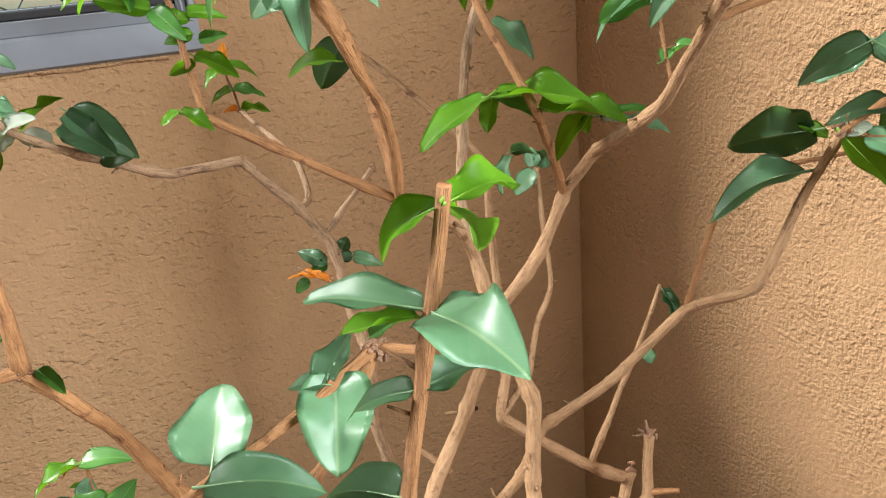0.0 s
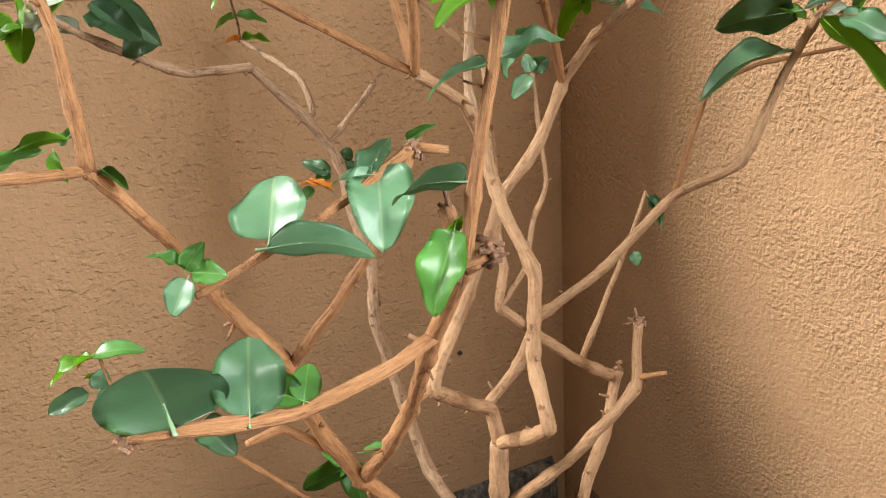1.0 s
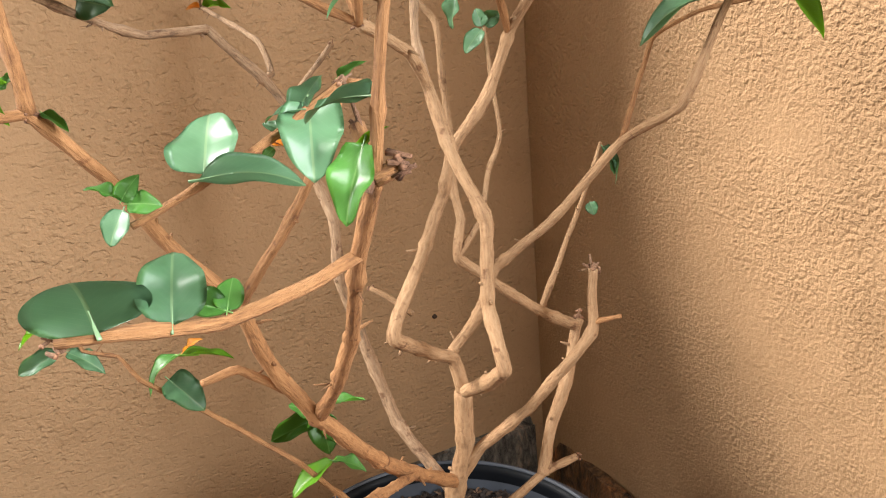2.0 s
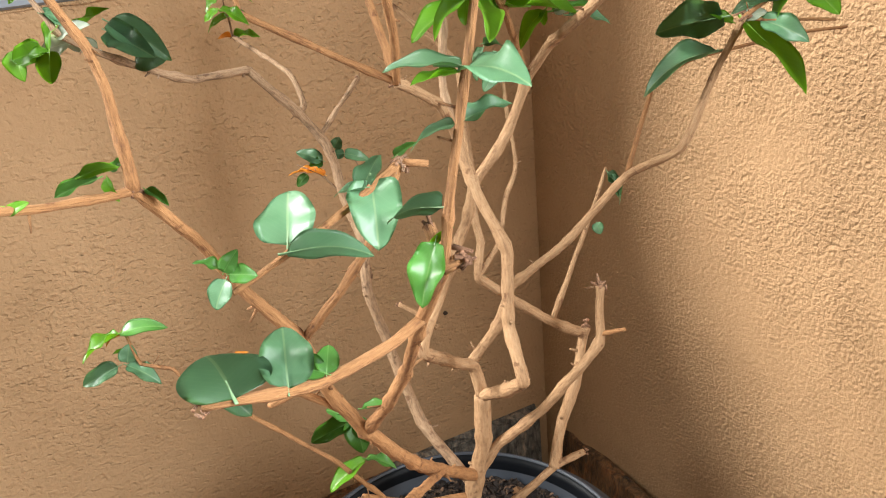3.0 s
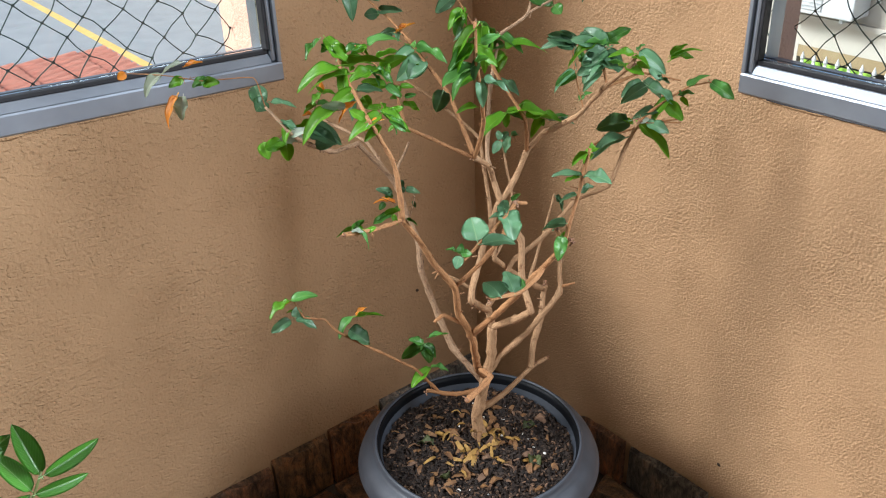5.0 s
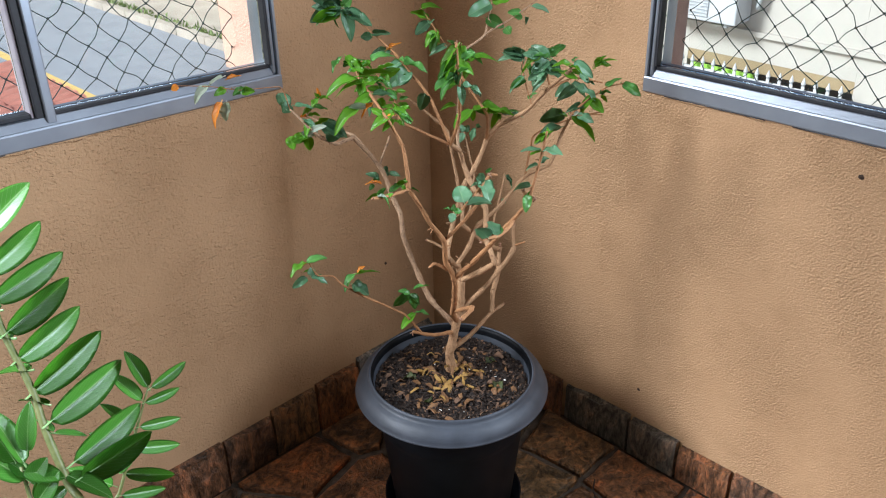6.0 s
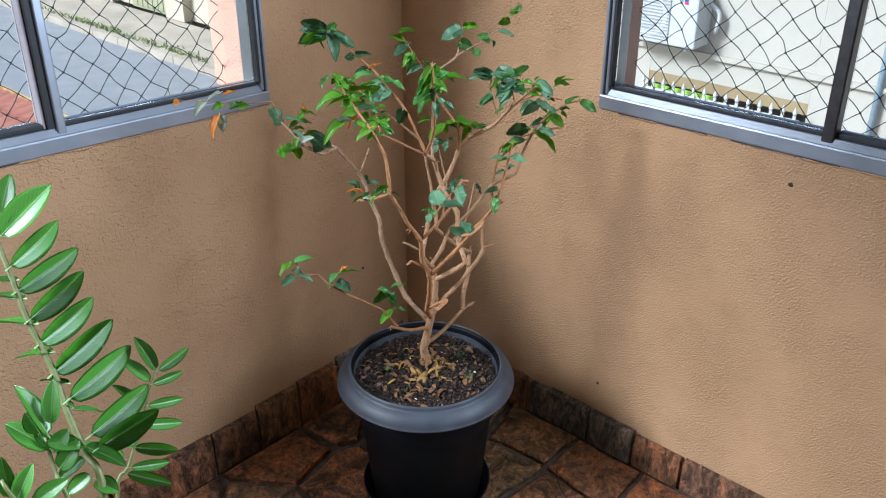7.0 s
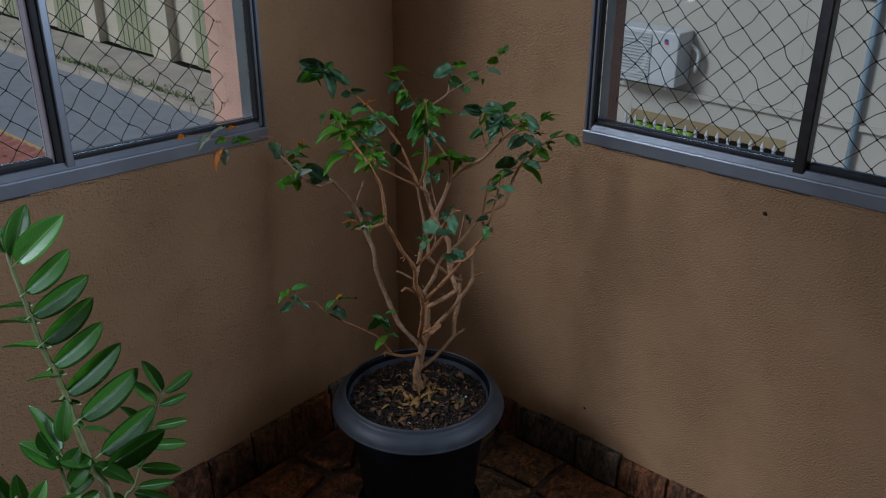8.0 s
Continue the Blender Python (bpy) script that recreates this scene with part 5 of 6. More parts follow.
leaves([(-0.509, -0.136, 0.955, -0.531, -0.136, 0.943, -10, 0.016, "y"),
           (-0.509, -0.136, 0.955, -0.485, -0.152, 0.959, 15, 0.016, "y"),
           (-0.509, -0.136, 0.955, -0.521, -0.142, 0.975, 0, 0.013, "y"),
           (-0.509, -0.136, 0.955, -0.505, -0.132, 0.977, 30, 0.010, "o"),
           (-0.499, -0.099, 0.925, -0.473, -0.119, 0.919, 20, 0.017, "m"),
           (-0.499, -0.099, 0.925, -0.525, -0.093, 0.919, -20, 0.016, "y"),
           (-0.489, -0.062, 0.894, -0.463, -0.078, 0.896, 20, 0.015, "y"),
           (-0.489, -0.062, 0.894, -0.503, -0.060, 0.900, -30, 0.009, "o")])
limb("rear_spur", [(-0.476, -0.277, 0.835, 0.0025), (-0.417, -0.246, 0.874, 0.0028)])
limb("vine", [(-0.694, -0.301, 1.020, 0.0009), (-0.697, -0.281, 1.058, 0.0009), (-0.749, -0.246, 1.057, 0.0008), (-0.804, -0.201, 1.068, 0.0007), (-0.830, -0.144, 1.062, 0.0006)])
leaves([(-0.754, -0.244, 1.055, -0.740, -0.265, 1.057, 54, 0.020, "y"),
           (-0.787, -0.229, 1.041, -0.821, -0.233, 1.010, 0, 0.023, "o"),
           (-0.781, -0.234, 1.040, -0.797, -0.248, 1.015, 1, 0.024, "p"),
           (-0.795, -0.207, 1.068, -0.829, -0.198, 1.050, -36, 0.019, "p"),
           (-0.825, -0.154, 1.064, -0.837, -0.151, 1.057, -66, 0.015, "o"),
           (-0.773, -0.227, 1.061, -0.795, -0.218, 1.054, -52, 0.018, "y"),
           (-0.767, -0.221, 1.075, -0.749, -0.242, 1.084, 13, 0.015, "o"),
           (-0.769, -0.217, 1.080, -0.804, -0.201, 1.071, -7, 0.019, "p"),
           (-0.748, -0.245, 1.060, -0.769, -0.237, 1.052, -51, 0.016, "m")])
limb("rear_twig", [(-0.468, -0.301, 0.780, 0.0012), (-0.482, -0.284, 0.799, 0.0009), (-0.500, -0.268, 0.810, 0.0006)])
leaves([(-0.494, -0.277, 0.801, -0.507, -0.279, 0.793, -41, 0.011, "m"),
           (-0.486, -0.280, 0.802, -0.510, -0.271, 0.810, -1, 0.014, "o"),
           (-0.464, -0.279, 0.821, -0.457, -0.279, 0.830, 68, 0.013, "d"),
           (-0.479, -0.285, 0.799, -0.492, -0.277, 0.812, -15, 0.010, "o")])
limb("rear_twig2", [(-0.468, -0.306, 0.769, 0.0012), (-0.448, -0.297, 0.803, 0.0009), (-0.455, -0.282, 0.818, 0.0006)])
leaves([(-0.456, -0.284, 0.815, -0.439, -0.302, 0.813, 46, 0.013, "d"),
           (-0.456, -0.284, 0.815, -0.468, -0.279, 0.816, -66, 0.011, "d"),
           (-0.476, -0.275, 0.810, -0.497, -0.261, 0.823, -49, 0.015, "d"),
           (-0.476, -0.275, 0.809, -0.490, -0.272, 0.806, -45, 0.012, "m"),
           (-0.453, -0.297, 0.797, -0.452, -0.304, 0.791, 19, 0.007, "d")])

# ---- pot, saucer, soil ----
# same plastic as the body; skylight on the rim is painted in as blue-grey
M_RIM_SKYLIT = simple("rim_plastic_skylit", [(0.3, (0.030, 0.036, 0.048)), (0.7, (0.046, 0.054, 0.070))], 25, 0.55, 0, 0.15, 300)
pot = new("plant_pot")
pot.location = PC
tagged(pot, "round charcoal plastic plant pot with a wide rolled rim", "plant pot")
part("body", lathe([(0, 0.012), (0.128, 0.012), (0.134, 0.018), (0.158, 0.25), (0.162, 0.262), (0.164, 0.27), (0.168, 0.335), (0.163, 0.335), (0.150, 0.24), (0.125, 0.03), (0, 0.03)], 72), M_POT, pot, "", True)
part("rim", lathe([(0.163, 0.345), (0.178, 0.3400), (0.198, 0.3400), (0.2045, 0.3395), (0.2085, 0.3400), (0.2098, 0.3420), (0.2085, 0.3440), (0.2078, 0.3450), (0.2068, 0.3500), (0.2035, 0.3570), (0.1985, 0.3645), (0.1910, 0.3705), (0.1850, 0.3735), (0.1820, 0.3750), (0.1805, 0.3800), (0.1790, 0.3845), (0.1770, 0.3860), (0.1755, 0.3855), (0.1745, 0.3835), (0.163, 0.345)], 96), M_RIM_SKYLIT, pot, "rolled rim with a thin worn edge, skylight painted in as blue-grey", True)
part("inner_wall", lathe([(0.1743, 0.3834), (0.172, 0.374), (0.169, 0.352), (0.166, 0.335), (0.1645, 0.335), (0.1675, 0.353), (0.1705, 0.375), (0.1735, 0.3836), (0.1743, 0.3834)], 96), M_POT, pot, "inner face above the soil, its shade painted near black", True)
saucer = new("pot_saucer")
saucer.location = PC
tagged(saucer, "black plastic saucer under the plant pot", "saucer")
part("dish", lathe([(0, 0.0), (0.138, 0.0), (0.156, 0.032), (0.159, 0.040), (0.154, 0.040), (0.136, 0.008), (0, 0.008)], 72), M_POT, saucer, "", True)

SOIL = 0.352
bm = bmesh.new()
rings, segs = 26, 72
prev = None
for i in range(rings + 1):
    r = 0.1685 * i / rings
    cur = []
    for k in range(segs):
        a = 2 * math.pi * k / segs
        p = Vector((r * math.cos(a), r * math.sin(a), 0))
        h = 0.010 * noise.noise(p * 28) + 0.006 * noise.noise(p * 80) + 0.012 * math.exp(-(r / 0.05) ** 2)
        cur.append(bm.verts.new((p.x, p.y, SOIL + h)))
    if prev:
        for k in range(segs):
            bm.faces.new((prev[k], prev[(k + 1) % segs], cur[(k + 1) % segs], cur[k]))
    prev = cur
bmesh.ops.remove_doubles(bm, verts=bm.verts[:], dist=0.0002)
soil = mesh_object("potting_soil", bm, M_SOIL, True)
soil.location = PC
tagged(soil, "dark potting soil filling the plant pot", "soil", kind="stuff")


def ground_height(x, y):
    p = Vector((x, y, 0))
    r = p.length
    return SOIL + 0.010 * noise.noise(p * 28) + 0.006 * noise.noise(p * 80) + 0.012 * math.exp(-(r / 0.05) ** 2)


def scatter(name, count, size, mats, label, category, spread, seed, curl=0.0, slim=0.5):
    """Small flakes lying on the soil, one mesh."""
    rnd = random.Random(seed)
    bm = bmesh.new()
    for _ in range(count):
        if spread:
            x, y = rnd.gauss(0, spread), rnd.gauss(0, spread)
        else:
            r, a = 0.166 * math.sqrt(rnd.random()), rnd.uniform(0, 6.283)
            x, y = r * math.cos(a), r * math.sin(a)
        if math.hypot(x, y) > 0.163:
            continue
        l = size * rnd.uniform(0.5, 1.4)
        m = Matrix.Translation((x, y, ground_height(x, y) + 0.002 + 0.003 * rnd.random())) @ Euler((rnd.gauss(0, 0.5), rnd.gauss(0, 0.5), rnd.uniform(0, 6.283))).to_matrix().to_4x4()
        w, t = l * slim * rnd.uniform(0.6, 1.3), l * 0.10
        n = 4
        top, low = [], []
        for i in range(n + 1):
            s = i / n
            ww = w * (0.35 + 0.65 * math.sin(math.pi * min(max(s, 0.12), 0.88)))
            zc = curl * l * math.sin(math.pi * s) + rnd.uniform(-0.05, 0.05) * l
            for sign in (-1, 1):
                top.append(bm.verts.new(m @ Vector((l * (s - 0.5), sign * ww / 2, zc + t))))
                low.append(bm.verts.new(m @ Vector((l * (s - 0.5), sign * ww / 2, zc))))
        mi = rnd.randrange(len(mats))
        for i in range(n):
            a = 2 * i
            for q in ((top[a], top[a + 2], top[a + 3], top[a + 1]), (low[a], low[a + 1], low[a + 3], low[a + 2]), (top[a], low[a], low[a + 2], top[a + 2]), (top[a + 1], top[a + 3], low[a + 3], low[a + 1])):
                bm.faces.new(q).material_index = mi
    ob = mesh_object(name, bm, mats)
    ob.location = PC
    return tagged(ob, label, category, kind="stuff")


M_CHIP_PALE = simple("chip_pale", [(0.3, (0.085, 0.046, 0.027)), (0.7, (0.18, 0.105, 0.062))], 50, 0.9)
M_CHIP_DARK = simple("chip_dark", [(0.3, (0.009, 0.006, 0.005)), (0.7, (0.03, 0.018, 0.012))], 50, 0.9)
M_DRY = simple("dry_leaf", [(0.3, (0.10, 0.045, 0.016)), (0.7, (0.20, 0.10, 0.035))], 60, 0.75, 0, 0.6, 150)
M_STRAW = simple("straw_yellow", [(0.3, (0.22, 0.12, 0.025)), (0.7, (0.36, 0.21, 0.05))], 60, 0.7, 0, 0.6, 150)
M_PERLITE = simple("perlite", [(0.3, (0.6, 0.58, 0.55)), (0.7, (0.75, 0.73, 0.7))], 50, 0.9)
scatter("bark_chips", 7000, 0.0065, [M_CHIP, M_CHIP_DARK, M_CHIP_DARK, M_CHIP, M_CHIP_DARK, M_CHIP_DARK, M_CHIP_PALE, M_CHIP_DARK], "dark brown bark chips mixed in the soil", "bark chips", 0, 11, 0.05, 0.5)
scatter("perlite_grains", 26, 0.005, [M_PERLITE], "white perlite grains on the soil", "perlite", 0, 12, 0.1, 0.9)
scatter("dry_leaf_litter", 120, 0.019, [M_DRY, M_DRY, M_CHIP_PALE], "curled dry brown leaves lying on the soil", "leaf litter", 0.075, 13, 0.2, 0.5)
scatter("yellow_leaf_litter", 60, 0.022, [M_STRAW, M_STRAW, M_DRY], "withered yellow leaves heaped round the trunk", "leaf litter", 0.034, 14, 0.28, 0.3)
M_WILT = leaf_material("leaf_wilted", (0.05, 0.065, 0.02), (0.10, 0.12, 0.04), (0.14, 0.15, 0.07), 0.6)
WILTED = [leaf_mesh("fallen_leaf", M_WILT, 0.2 + 0.3 * k, 0.4, 0.3, 0.72, 3 * k) for k in range(2)]
for i, (x, y, turn, s) in enumerate(((-0.06, 0.05, 30, 0.03), (0.055, -0.085, 140, 0.034), (0.09, -0.02, 250, 0.028), (-0.09, -0.03, 10, 0.025))):
    ob = new("fallen_leaf", WILTED[i % 2])
    ob.matrix_world = Matrix.Translation((PC.x + x, PC.y + y, PC.z + ground_height(x, y) + 0.008)) @ pose(0, 0, 0, 6, 5, turn) @ Matrix.Diagonal((s * 0.7, s, s, 1))
    tagged(ob, "small fallen green leaf lying on the potting soil", "leaf", "fallen leaves")

# ---- waxy-leaved plant in the foreground ----
zz_pot = new("plant_pot")
zz_pot.location = (-1.36, -0.62, 0.02)
tagged(zz_pot, "plain dark plastic pot holding the waxy-leaved plant", "plant pot")
part("body", lathe([(0, 0), (0.10, 0), (0.135, 0.26), (0.145, 0.265), (0.145, 0.285), (0.132, 0.285), (0.128, 0.24), (0, 0.24)], 48), M_POT, zz_pot, "", True)
zz_soil = mesh_object("potting_soil", lathe([(0, 0.241), (0.129, 0.241), (0.128, 0.262), (0.06, 0.268), (0, 0.27)], 32), M_SOIL, True)
zz_soil.location = zz_pot.location
tagged(zz_soil, "dark potting soil round the waxy-leaved plant", "soil", kind="stuff")
zz = new("waxy_leaf_plant")
tagged(zz, "arching green-stemmed plant with glossy paired leaflets", "plant")
plant["thing"] = zz
limb("stem", [(-1.360, -0.620, 0.270, 0.0062), (-1.283, -0.556, 0.613, 0.0062), (-1.277, -0.505, 0.672, 0.0058), (-1.272, -0.454, 0.731, 0.0055), (-1.264, -0.416, 0.780, 0.0051), (-1.263, -0.358, 0.844, 0.0048), (-1.256, -0.311, 0.906, 0.0044), (-1.252, -0.280, 0.945, 0.0041), (-1.244, -0.239, 0.999, 0.0037)], stem=True)
leaves([(-1.251, -0.303, 0.920, -1.137, -0.266, 0.950, 79, 0.053, "z"),
           (-1.257, -0.327, 0.887, -1.132, -0.300, 0.907, 79, 0.055, "z"),
           (-1.260, -0.358, 0.848, -1.139, -0.325, 0.875, 77, 0.055, "z"),
           (-1.263, -0.385, 0.815, -1.142, -0.355, 0.837, 75, 0.055, "z"),
           (-1.265, -0.419, 0.776, -1.134, -0.384, 0.802, 74, 0.059, "z"),
           (-1.263, -0.454, 0.742, -1.126, -0.423, 0.763, 72, 0.061, "z"),
           (-1.261, -0.502, 0.695, -1.131, -0.476, 0.711, 70, 0.057, "z"),
           (-1.263, -0.517, 0.676, -1.140, -0.504, 0.678, 69, 0.053, "z"),
           (-1.243, -0.274, 0.962, -1.158, -0.294, 1.032, 50, 0.061, "z")])
leaves([(-1.243, -0.264, 0.972, -1.197, -0.240, 1.049, 22, 0.053, "z"),
           (-1.248, -0.256, 0.976, -1.252, -0.198, 1.029, 0, 0.039, "z"),
           (-1.253, -0.318, 0.900, -1.286, -0.243, 0.885, 17, 0.042, "z"),
           (-1.256, -0.338, 0.875, -1.290, -0.252, 0.866, 20, 0.046, "z"),
           (-1.258, -0.368, 0.841, -1.296, -0.277, 0.827, 19, 0.050, "z"),
           (-1.256, -0.406, 0.803, -1.290, -0.335, 0.782, 10, 0.041, "z"),
           (-1.256, -0.443, 0.762, -1.276, -0.387, 0.758, 29, 0.030, "z"),
           (-1.265, -0.465, 0.728, -1.226, -0.481, 0.711, -4, 0.022, "z"),
           (-1.265, -0.463, 0.730, -1.271, -0.425, 0.738, 21, 0.020, "z")])
leaves([(-1.274, -0.502, 0.680, -1.240, -0.565, 0.661, 5, 0.037, "z"),
           (-1.281, -0.535, 0.636, -1.267, -0.576, 0.628, 17, 0.037, "z"),
           (-1.280, -0.508, 0.665, -1.326, -0.496, 0.641, -36, 0.028, "z"),
           (-1.284, -0.525, 0.643, -1.324, -0.514, 0.622, -35, 0.032, "z")])
limb("stem", [(-1.320, -0.620, 0.270, 0.0034), (-1.242, -0.501, 0.546, 0.0034), (-1.208, -0.493, 0.593, 0.0028), (-1.166, -0.479, 0.656, 0.0022), (-1.116, -0.463, 0.730, 0.0015)], stem=True)
leaves([(-1.115, -0.467, 0.727, -1.044, -0.457, 0.734, 71, 0.025, "z"),
           (-1.130, -0.469, 0.708, -1.068, -0.470, 0.702, 69, 0.021, "z"),
           (-1.149, -0.477, 0.677, -1.084, -0.484, 0.660, 67, 0.023, "z"),
           (-1.168, -0.481, 0.650, -1.097, -0.495, 0.621, 64, 0.027, "z"),
           (-1.191, -0.487, 0.618, -1.120, -0.508, 0.581, 61, 0.028, "z"),
           (-1.206, -0.496, 0.590, -1.140, -0.507, 0.567, 63, 0.024, "z"),
           (-1.215, -0.496, 0.583, -1.152, -0.527, 0.537, 55, 0.028, "z"),
           (-1.118, -0.463, 0.727, -1.124, -0.426, 0.782, 1, 0.033, "z"),
           (-1.132, -0.464, 0.711, -1.154, -0.420, 0.751, -8, 0.031, "z")])
leaves([(-1.158, -0.471, 0.674, -1.179, -0.428, 0.715, 8, 0.031, "z"),
           (-1.178, -0.477, 0.644, -1.208, -0.431, 0.677, -24, 0.032, "z"),
           (-1.210, -0.482, 0.603, -1.251, -0.429, 0.631, -25, 0.037, "z"),
           (-1.198, -0.478, 0.620, -1.163, -0.493, 0.662, 45, 0.030, "z")])
limb("stem", [(-1.290, -0.620, 0.270, 0.0037), (-1.332, -0.552, 0.635, 0.0037), (-1.332, -0.523, 0.673, 0.0031), (-1.325, -0.493, 0.723, 0.0025)], stem=True)
leaves([(-1.326, -0.504, 0.708, -1.361, -0.448, 0.748, -20, 0.047, "z"),
           (-1.321, -0.495, 0.727, -1.329, -0.444, 0.802, 25, 0.046, "z"),
           (-1.312, -0.493, 0.742, -1.290, -0.479, 0.806, 15, 0.036, "z"),
           (-1.328, -0.484, 0.730, -1.334, -0.462, 0.760, -25, 0.038, "z"),
           (-1.324, -0.509, 0.704, -1.298, -0.518, 0.737, 48, 0.036, "z"),
           (-1.321, -0.507, 0.711, -1.335, -0.481, 0.733, -18, 0.027, "z"),
           (-1.326, -0.524, 0.681, -1.293, -0.537, 0.722, 47, 0.040, "z"),
           (-1.324, -0.498, 0.719, -1.290, -0.546, 0.715, 28, 0.036, "z")])
limb("stem", [(-1.270, -0.620, 0.270, 0.0031), (-1.394, -0.536, 0.656, 0.0031), (-1.400, -0.496, 0.700, 0.0025)], stem=True)
leaves([(-1.400, -0.519, 0.671, -1.394, -0.499, 0.731, -17, 0.035, "z"),
           (-1.395, -0.526, 0.667, -1.366, -0.535, 0.721, 53, 0.035, "z"),
           (-1.380, -0.546, 0.663, -1.338, -0.580, 0.703, 48, 0.035, "z"),
           (-1.411, -0.495, 0.686, -1.425, -0.461, 0.739, -10, 0.035, "z")])

# ---- stone floor and skirting ----
def stone_material(name, spread, stretch=(1, 1, 1)):
    m, nt, b = material(name, 0.5)
    v = mapped(nt, stretch)
    info = nt.nodes.new("ShaderNodeObjectInfo")
    base = nt.nodes.new("ShaderNodeValToRGB")
    base.color_ramp.interpolation = "LINEAR"
    e = base.color_ramp.elements
    for _ in range(len(spread) - 2):
        e.new(0.5)
    for i, (k, c) in enumerate(zip(e, spread)):
        k.position, k.color = i / (len(spread) - 1), (*c, 1)
    nt.links.new(info.outputs["Random"], base.inputs[0])
    shift = nt.nodes.new("ShaderNodeVectorMath")
    shift.operation = "ADD"
    nt.links.new(v, shift.inputs[0])
    nt.links.new(math_node(nt, "MULTIPLY", info.outputs["Random"], 37.0), shift.inputs[1])
    w = shift.outputs[0]
    broad, fine = noise_tex(nt, w, 14, 6, 0.7, 1.2), noise_tex(nt, w, 75, 5, 0.7, 0.6)
    rust = ramp(nt, broad, [(0.36, (0.16, 0.17, 0.16)), (0.52, (0.8, 0.78, 0.72)), (0.70, (1.7, 1.25, 0.9))])
    col = mix(nt, 1.0, base.outputs[0], rust, "MULTIPLY")
    grit = ramp(nt, fine, [(0.36, (0.28, 0.28, 0.28)), (0.6, (1.25, 1.2, 1.1))])
    nt.links.new(mix(nt, 1.0, col, grit, "MULTIPLY"), b.inputs["Base Color"])
    rr = ramp(nt, broad, [(0.3, (0.28, 0.28, 0.28)), (0.7, (0.55, 0.55, 0.55))])
    nt.links.new(rr, b.inputs["Roughness"])
    h = math_node(nt, "ADD", broad, math_node(nt, "MULTIPLY", fine, 0.35))
    bump(nt, b, h, 0.018)
    return m


M_STONE = stone_material("flagstone", [(0.36, 0.135, 0.055), (0.21, 0.15, 0.075), (0.40, 0.16, 0.065), (0.17, 0.14, 0.09), (0.32, 0.15, 0.075)])
M_SKIRT = stone_material("skirting_stone", [(0.36, 0.16, 0.08), (0.13, 0.10, 0.08), (0.42, 0.185, 0.085), (0.22, 0.16, 0.095), (0.26, 0.26, 0.27)], (1.6, 1.6, 0.6))
M_GROUT = simple("grout", [(0.3, (0.045, 0.034, 0.025)), (0.7, (0.12, 0.092, 0.07))], 40, 0.95, 0, 3, 90)

floor = tagged(mesh_object("floor", box((ROOM, ROOM, -0.1), (-0.001, -0.001, 0.006)), M_GROUT), "floor of irregular rust and olive flagstones with wide joints", "floor", kind="structure")
rnd = random.Random(21)
seeds = [(-0.30, -0.20), (-0.62, -0.07), (-0.42, -0.05), (-0.56, -0.30), (-0.82, -0.22), (-0.15, -0.33), (-0.10, -0.50), (-0.28, -0.52), (-0.10, -0.74), (-0.30, -0.72), (-0.08, -0.92), (-0.62, -0.62), (-0.45, -0.85), (-0.95, -0.06), (-0.12, -0.12)]
for i in range(16):
    for k in range(16):
        x, y = -0.1 - i * 0.225 + rnd.uniform(-0.10, 0.10), -0.1 - k * 0.225 + rnd.uniform(-0.10, 0.10)
        if all((x - a) ** 2 + (y - b) ** 2 > 0.019 for a, b in seeds) and x > ROOM and y > ROOM:
            seeds.append((x, y))


def clip(poly, p, n):
    out = []
    for a, b in zip(poly, poly[1:] + poly[:1]):
        da, db = (a - p).dot(n), (b - p).dot(n)
        if da <= 0:
            out.append(a)
        if (da < 0) != (db < 0):
            out.append(a + (b - a) * (da / (da - db)))
    return out


for i, s in enumerate(seeds):
    c = Vector(s)
    poly = [Vector(q) for q in ((ROOM + 0.01, ROOM + 0.01), (-0.03, ROOM + 0.01), (-0.03, -0.03), (ROOM + 0.01, -0.03))]
    for j, o in enumerate(seeds):
        d = Vector(o) - c
        if i != j and d.length < 0.9:
            poly = clip(poly, c + d / 2 - d.normalized() * 0.007, d.normalized())
    if len(poly) < 3:
        continue
    poly = [a + (b - a) * t for a, b in zip(poly, poly[1:] + poly[:1]) for t in (0.0, 0.22, 0.5, 0.78)]
    mid = sum(poly, Vector((0, 0))) / len(poly)
    bm = bmesh.new()
    lift = rnd.uniform(-0.003, 0.005)
    poly = [mid + (p - mid) * (1 + rnd.uniform(-0.075, 0.015)) for p in poly]
    low = [bm.verts.new((p.x - mid.x, p.y - mid.y, -0.012)) for p in poly]
    edge = [bm.verts.new((p.x - mid.x, p.y - mid.y, 0.006 + lift + rnd.uniform(-0.002, 0.002))) for p in poly]
    top = [bm.verts.new(((p.x - mid.x) * 0.93, (p.y - mid.y) * 0.93, 0.012 + lift + rnd.uniform(-0.002, 0.002))) for p in poly]
    n = len(poly)
    for a, b in ((low, edge), (edge, top)):
        for k in range(n):
            bm.faces.new((a[k], a[(k + 1) % n], b[(k + 1) % n], b[k]))
    hub = bm.verts.new((0, 0, 0.013 + lift))
    for k in range(n):
        bm.faces.new((top[k], top[(k + 1) % n], hub))
    st = part("flagstone", bm, M_STONE, floor)
    st.location = (mid.x, mid.y, 0.01)


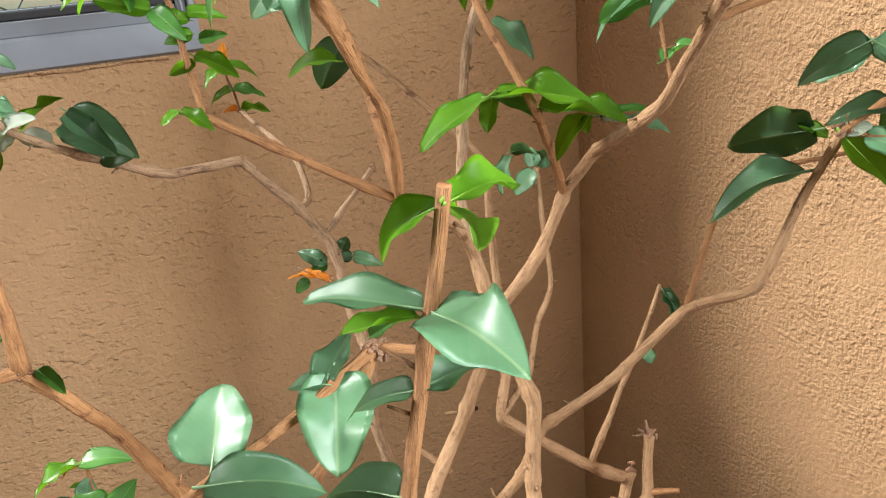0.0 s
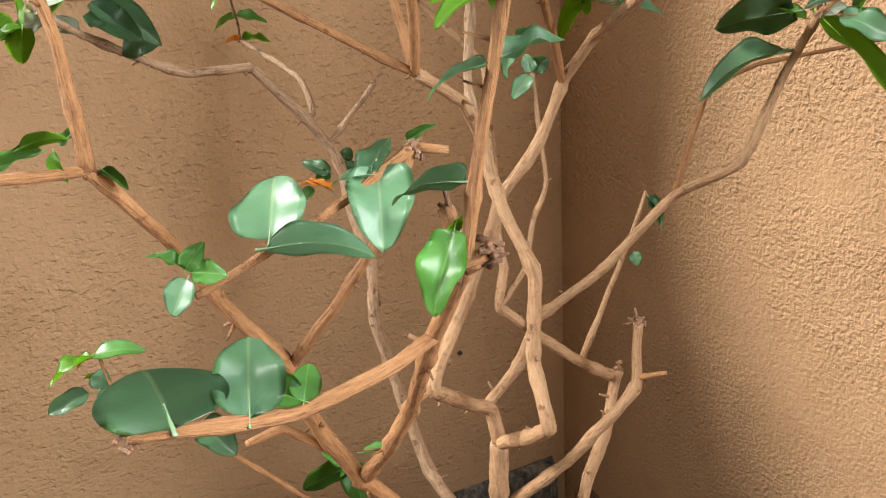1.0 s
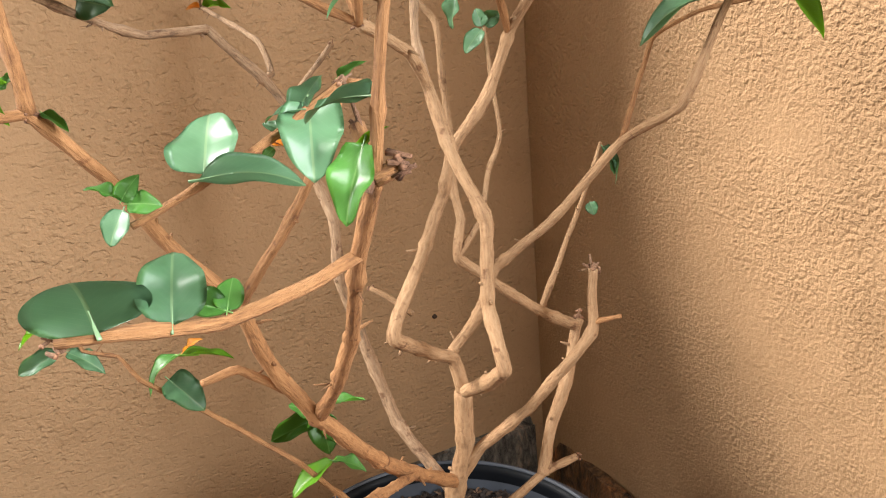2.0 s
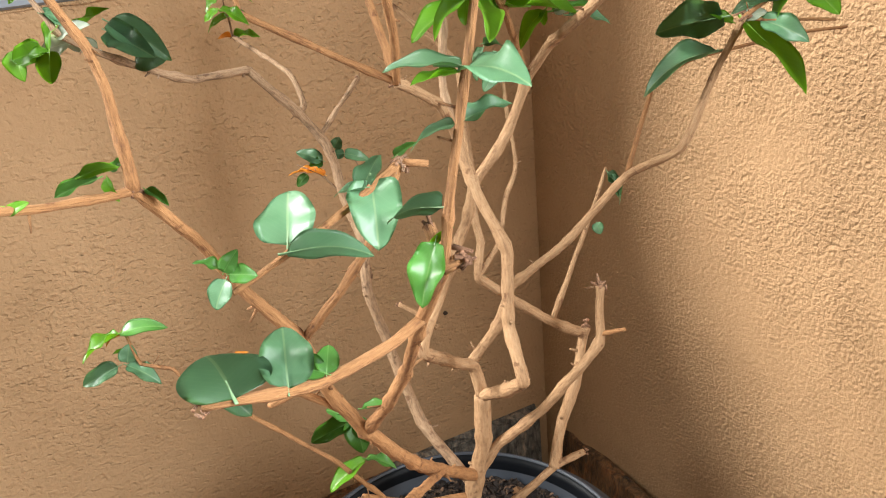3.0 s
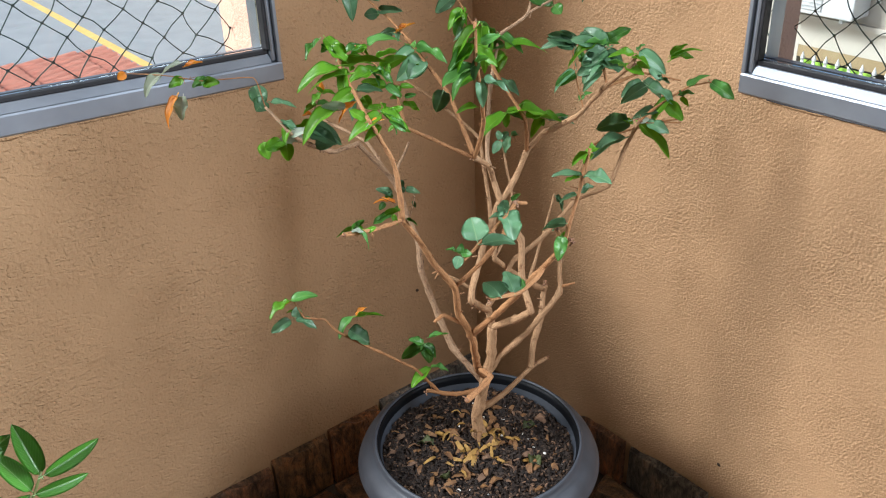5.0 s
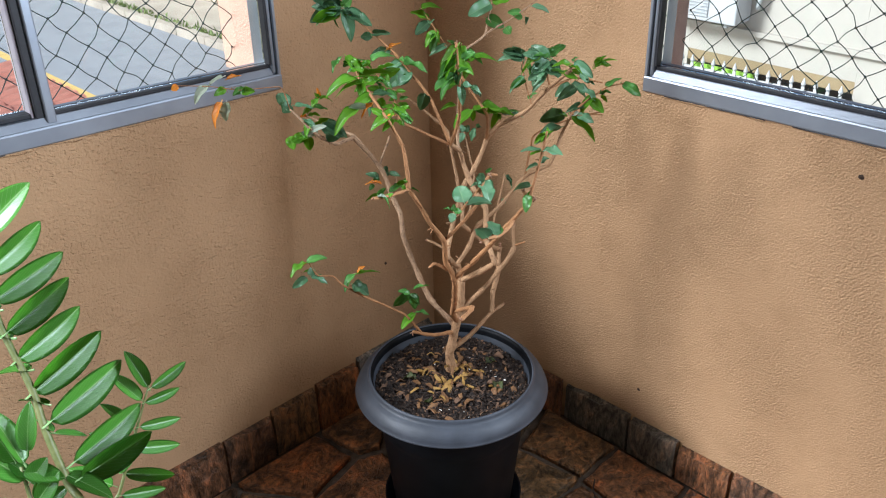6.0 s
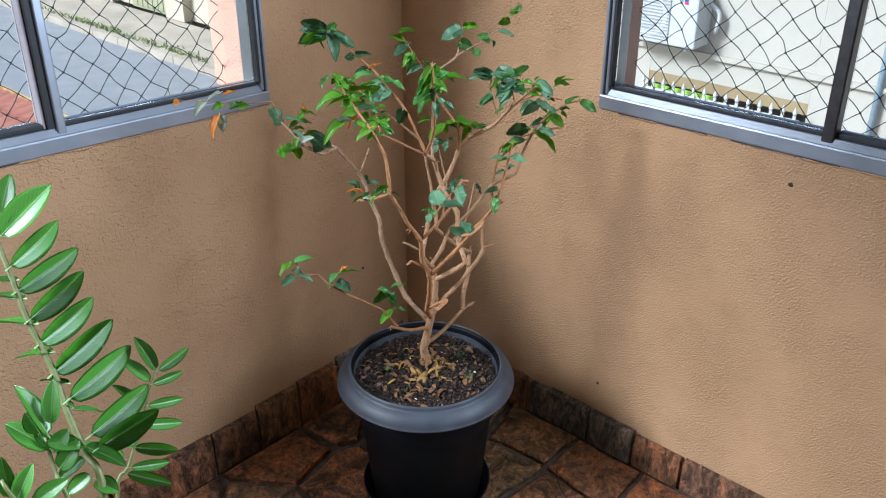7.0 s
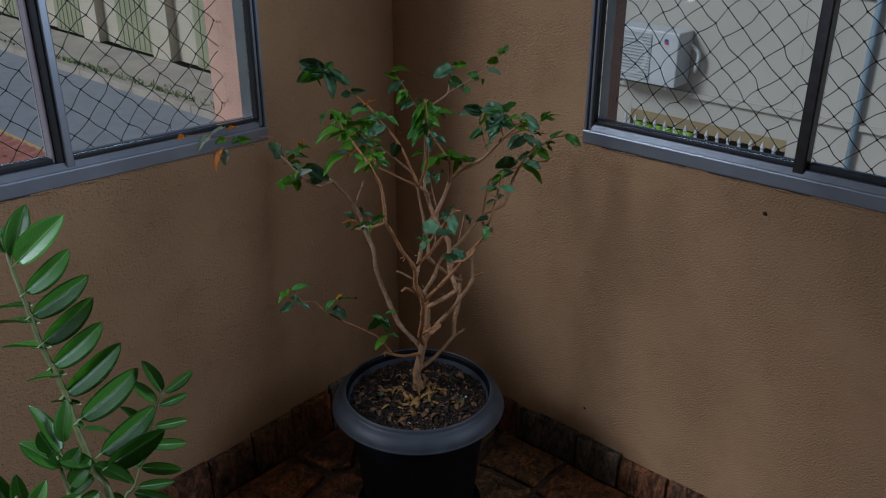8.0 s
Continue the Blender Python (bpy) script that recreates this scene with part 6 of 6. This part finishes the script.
def skirting(name, flip, start, heights, label):
    """Upright stone offcuts along a wall's foot, of uneven length."""
    base = tagged(new(name), label, "skirting", kind="structure")
    rr = random.Random(5 if flip else 6)
    a = start
    while a > ROOM + 0.3:
        l = rr.choice((0.05, 0.14, 0.2, 0.24, 0.28, 0.18))
        far = max(0.0, min(1.0, -a / 0.95))
        h = heights[0] + (heights[1] - heights[0]) * far + rr.uniform(-0.007, 0.006)
        d = 0.018 + rr.uniform(-0.004, 0.004)
        off = skew(a - l / 2) if flip else 0.0
        bm = bmesh.new()
        n = max(2, int(l / 0.022))
        cols = []
        for i in range(n + 1):
            s = a - 0.004 - (l - 0.008) * i / n
            rowv = []
            for dd, hh in ((0.001, 0.008), (d, 0.008), (d + rr.uniform(-0.002, 0.003), h * 0.55), (d - 0.002, h - 0.008), (d - 0.008, h + rr.uniform(-0.010, 0.004)), (0.001, h)):
                p = (s, off - dd, hh + 0.004)
                rowv.append(bm.verts.new((p[1], p[0], p[2]) if flip else p))
            cols.append(rowv)
        for p, q in zip(cols, cols[1:]):
            for k in range(6):
                bm.faces.new((p[k], p[(k + 1) % 6], q[(k + 1) % 6], q[k]))
        bm.faces.new(cols[0])
        bm.faces.new(cols[-1][::-1])
        bmesh.ops.recalc_face_normals(bm, faces=bm.faces[:])
        part("skirting_stone", bm, M_SKIRT, base)
        a -= l
    return base


skirting("baseboard_north", False, -0.085, (0.158, 0.128), "skirting of brown stone offcuts along the wall")
skirting("baseboard_east", True, -0.02, (0.132, 0.098), "skirting of rust and slate offcuts along the wall")

# ---- loose wire on the floor ----
M_WIRE = simple("wire_black", [(0.3, (0.006, 0.006, 0.006)), (0.7, (0.02, 0.018, 0.016))], 80, 0.5)
bm = add_tube(bmesh.new(), [(-0.176, -0.659, 0.034, 0.0016), (-0.214, -0.684, 0.037, 0.0016), (-0.244, -0.723, 0.034, 0.0016), (-0.262, -0.765, 0.033, 0.0016)], 6, 0.01)
tagged(mesh_object("wire", bm, M_WIRE, True), "short bent piece of thin black wire on the stone floor", "wire")

# ---- small dark knocks in the plaster ----
for wall, place, size in (("wall_east", (-0.001, -1.051, 0.889), 0.005), ("wall_east", (-0.001, -0.649, 0.201), 0.004), ("wall_north", (-0.238, -0.001, 0.403), 0.004)):
    bm = bmesh.new()
    bmesh.ops.create_icosphere(bm, subdivisions=2, radius=size)
    for v in bm.verts:
        v.co *= 1 + 0.5 * noise.noise(v.co * 260)
        v.co[0 if wall == "wall_east" else 1] *= 0.25
        v.co += Vector(place)
    part("plaster_knock", bm, M_CHIP, bpy.data.objects[wall], "small dark knock in the plaster")
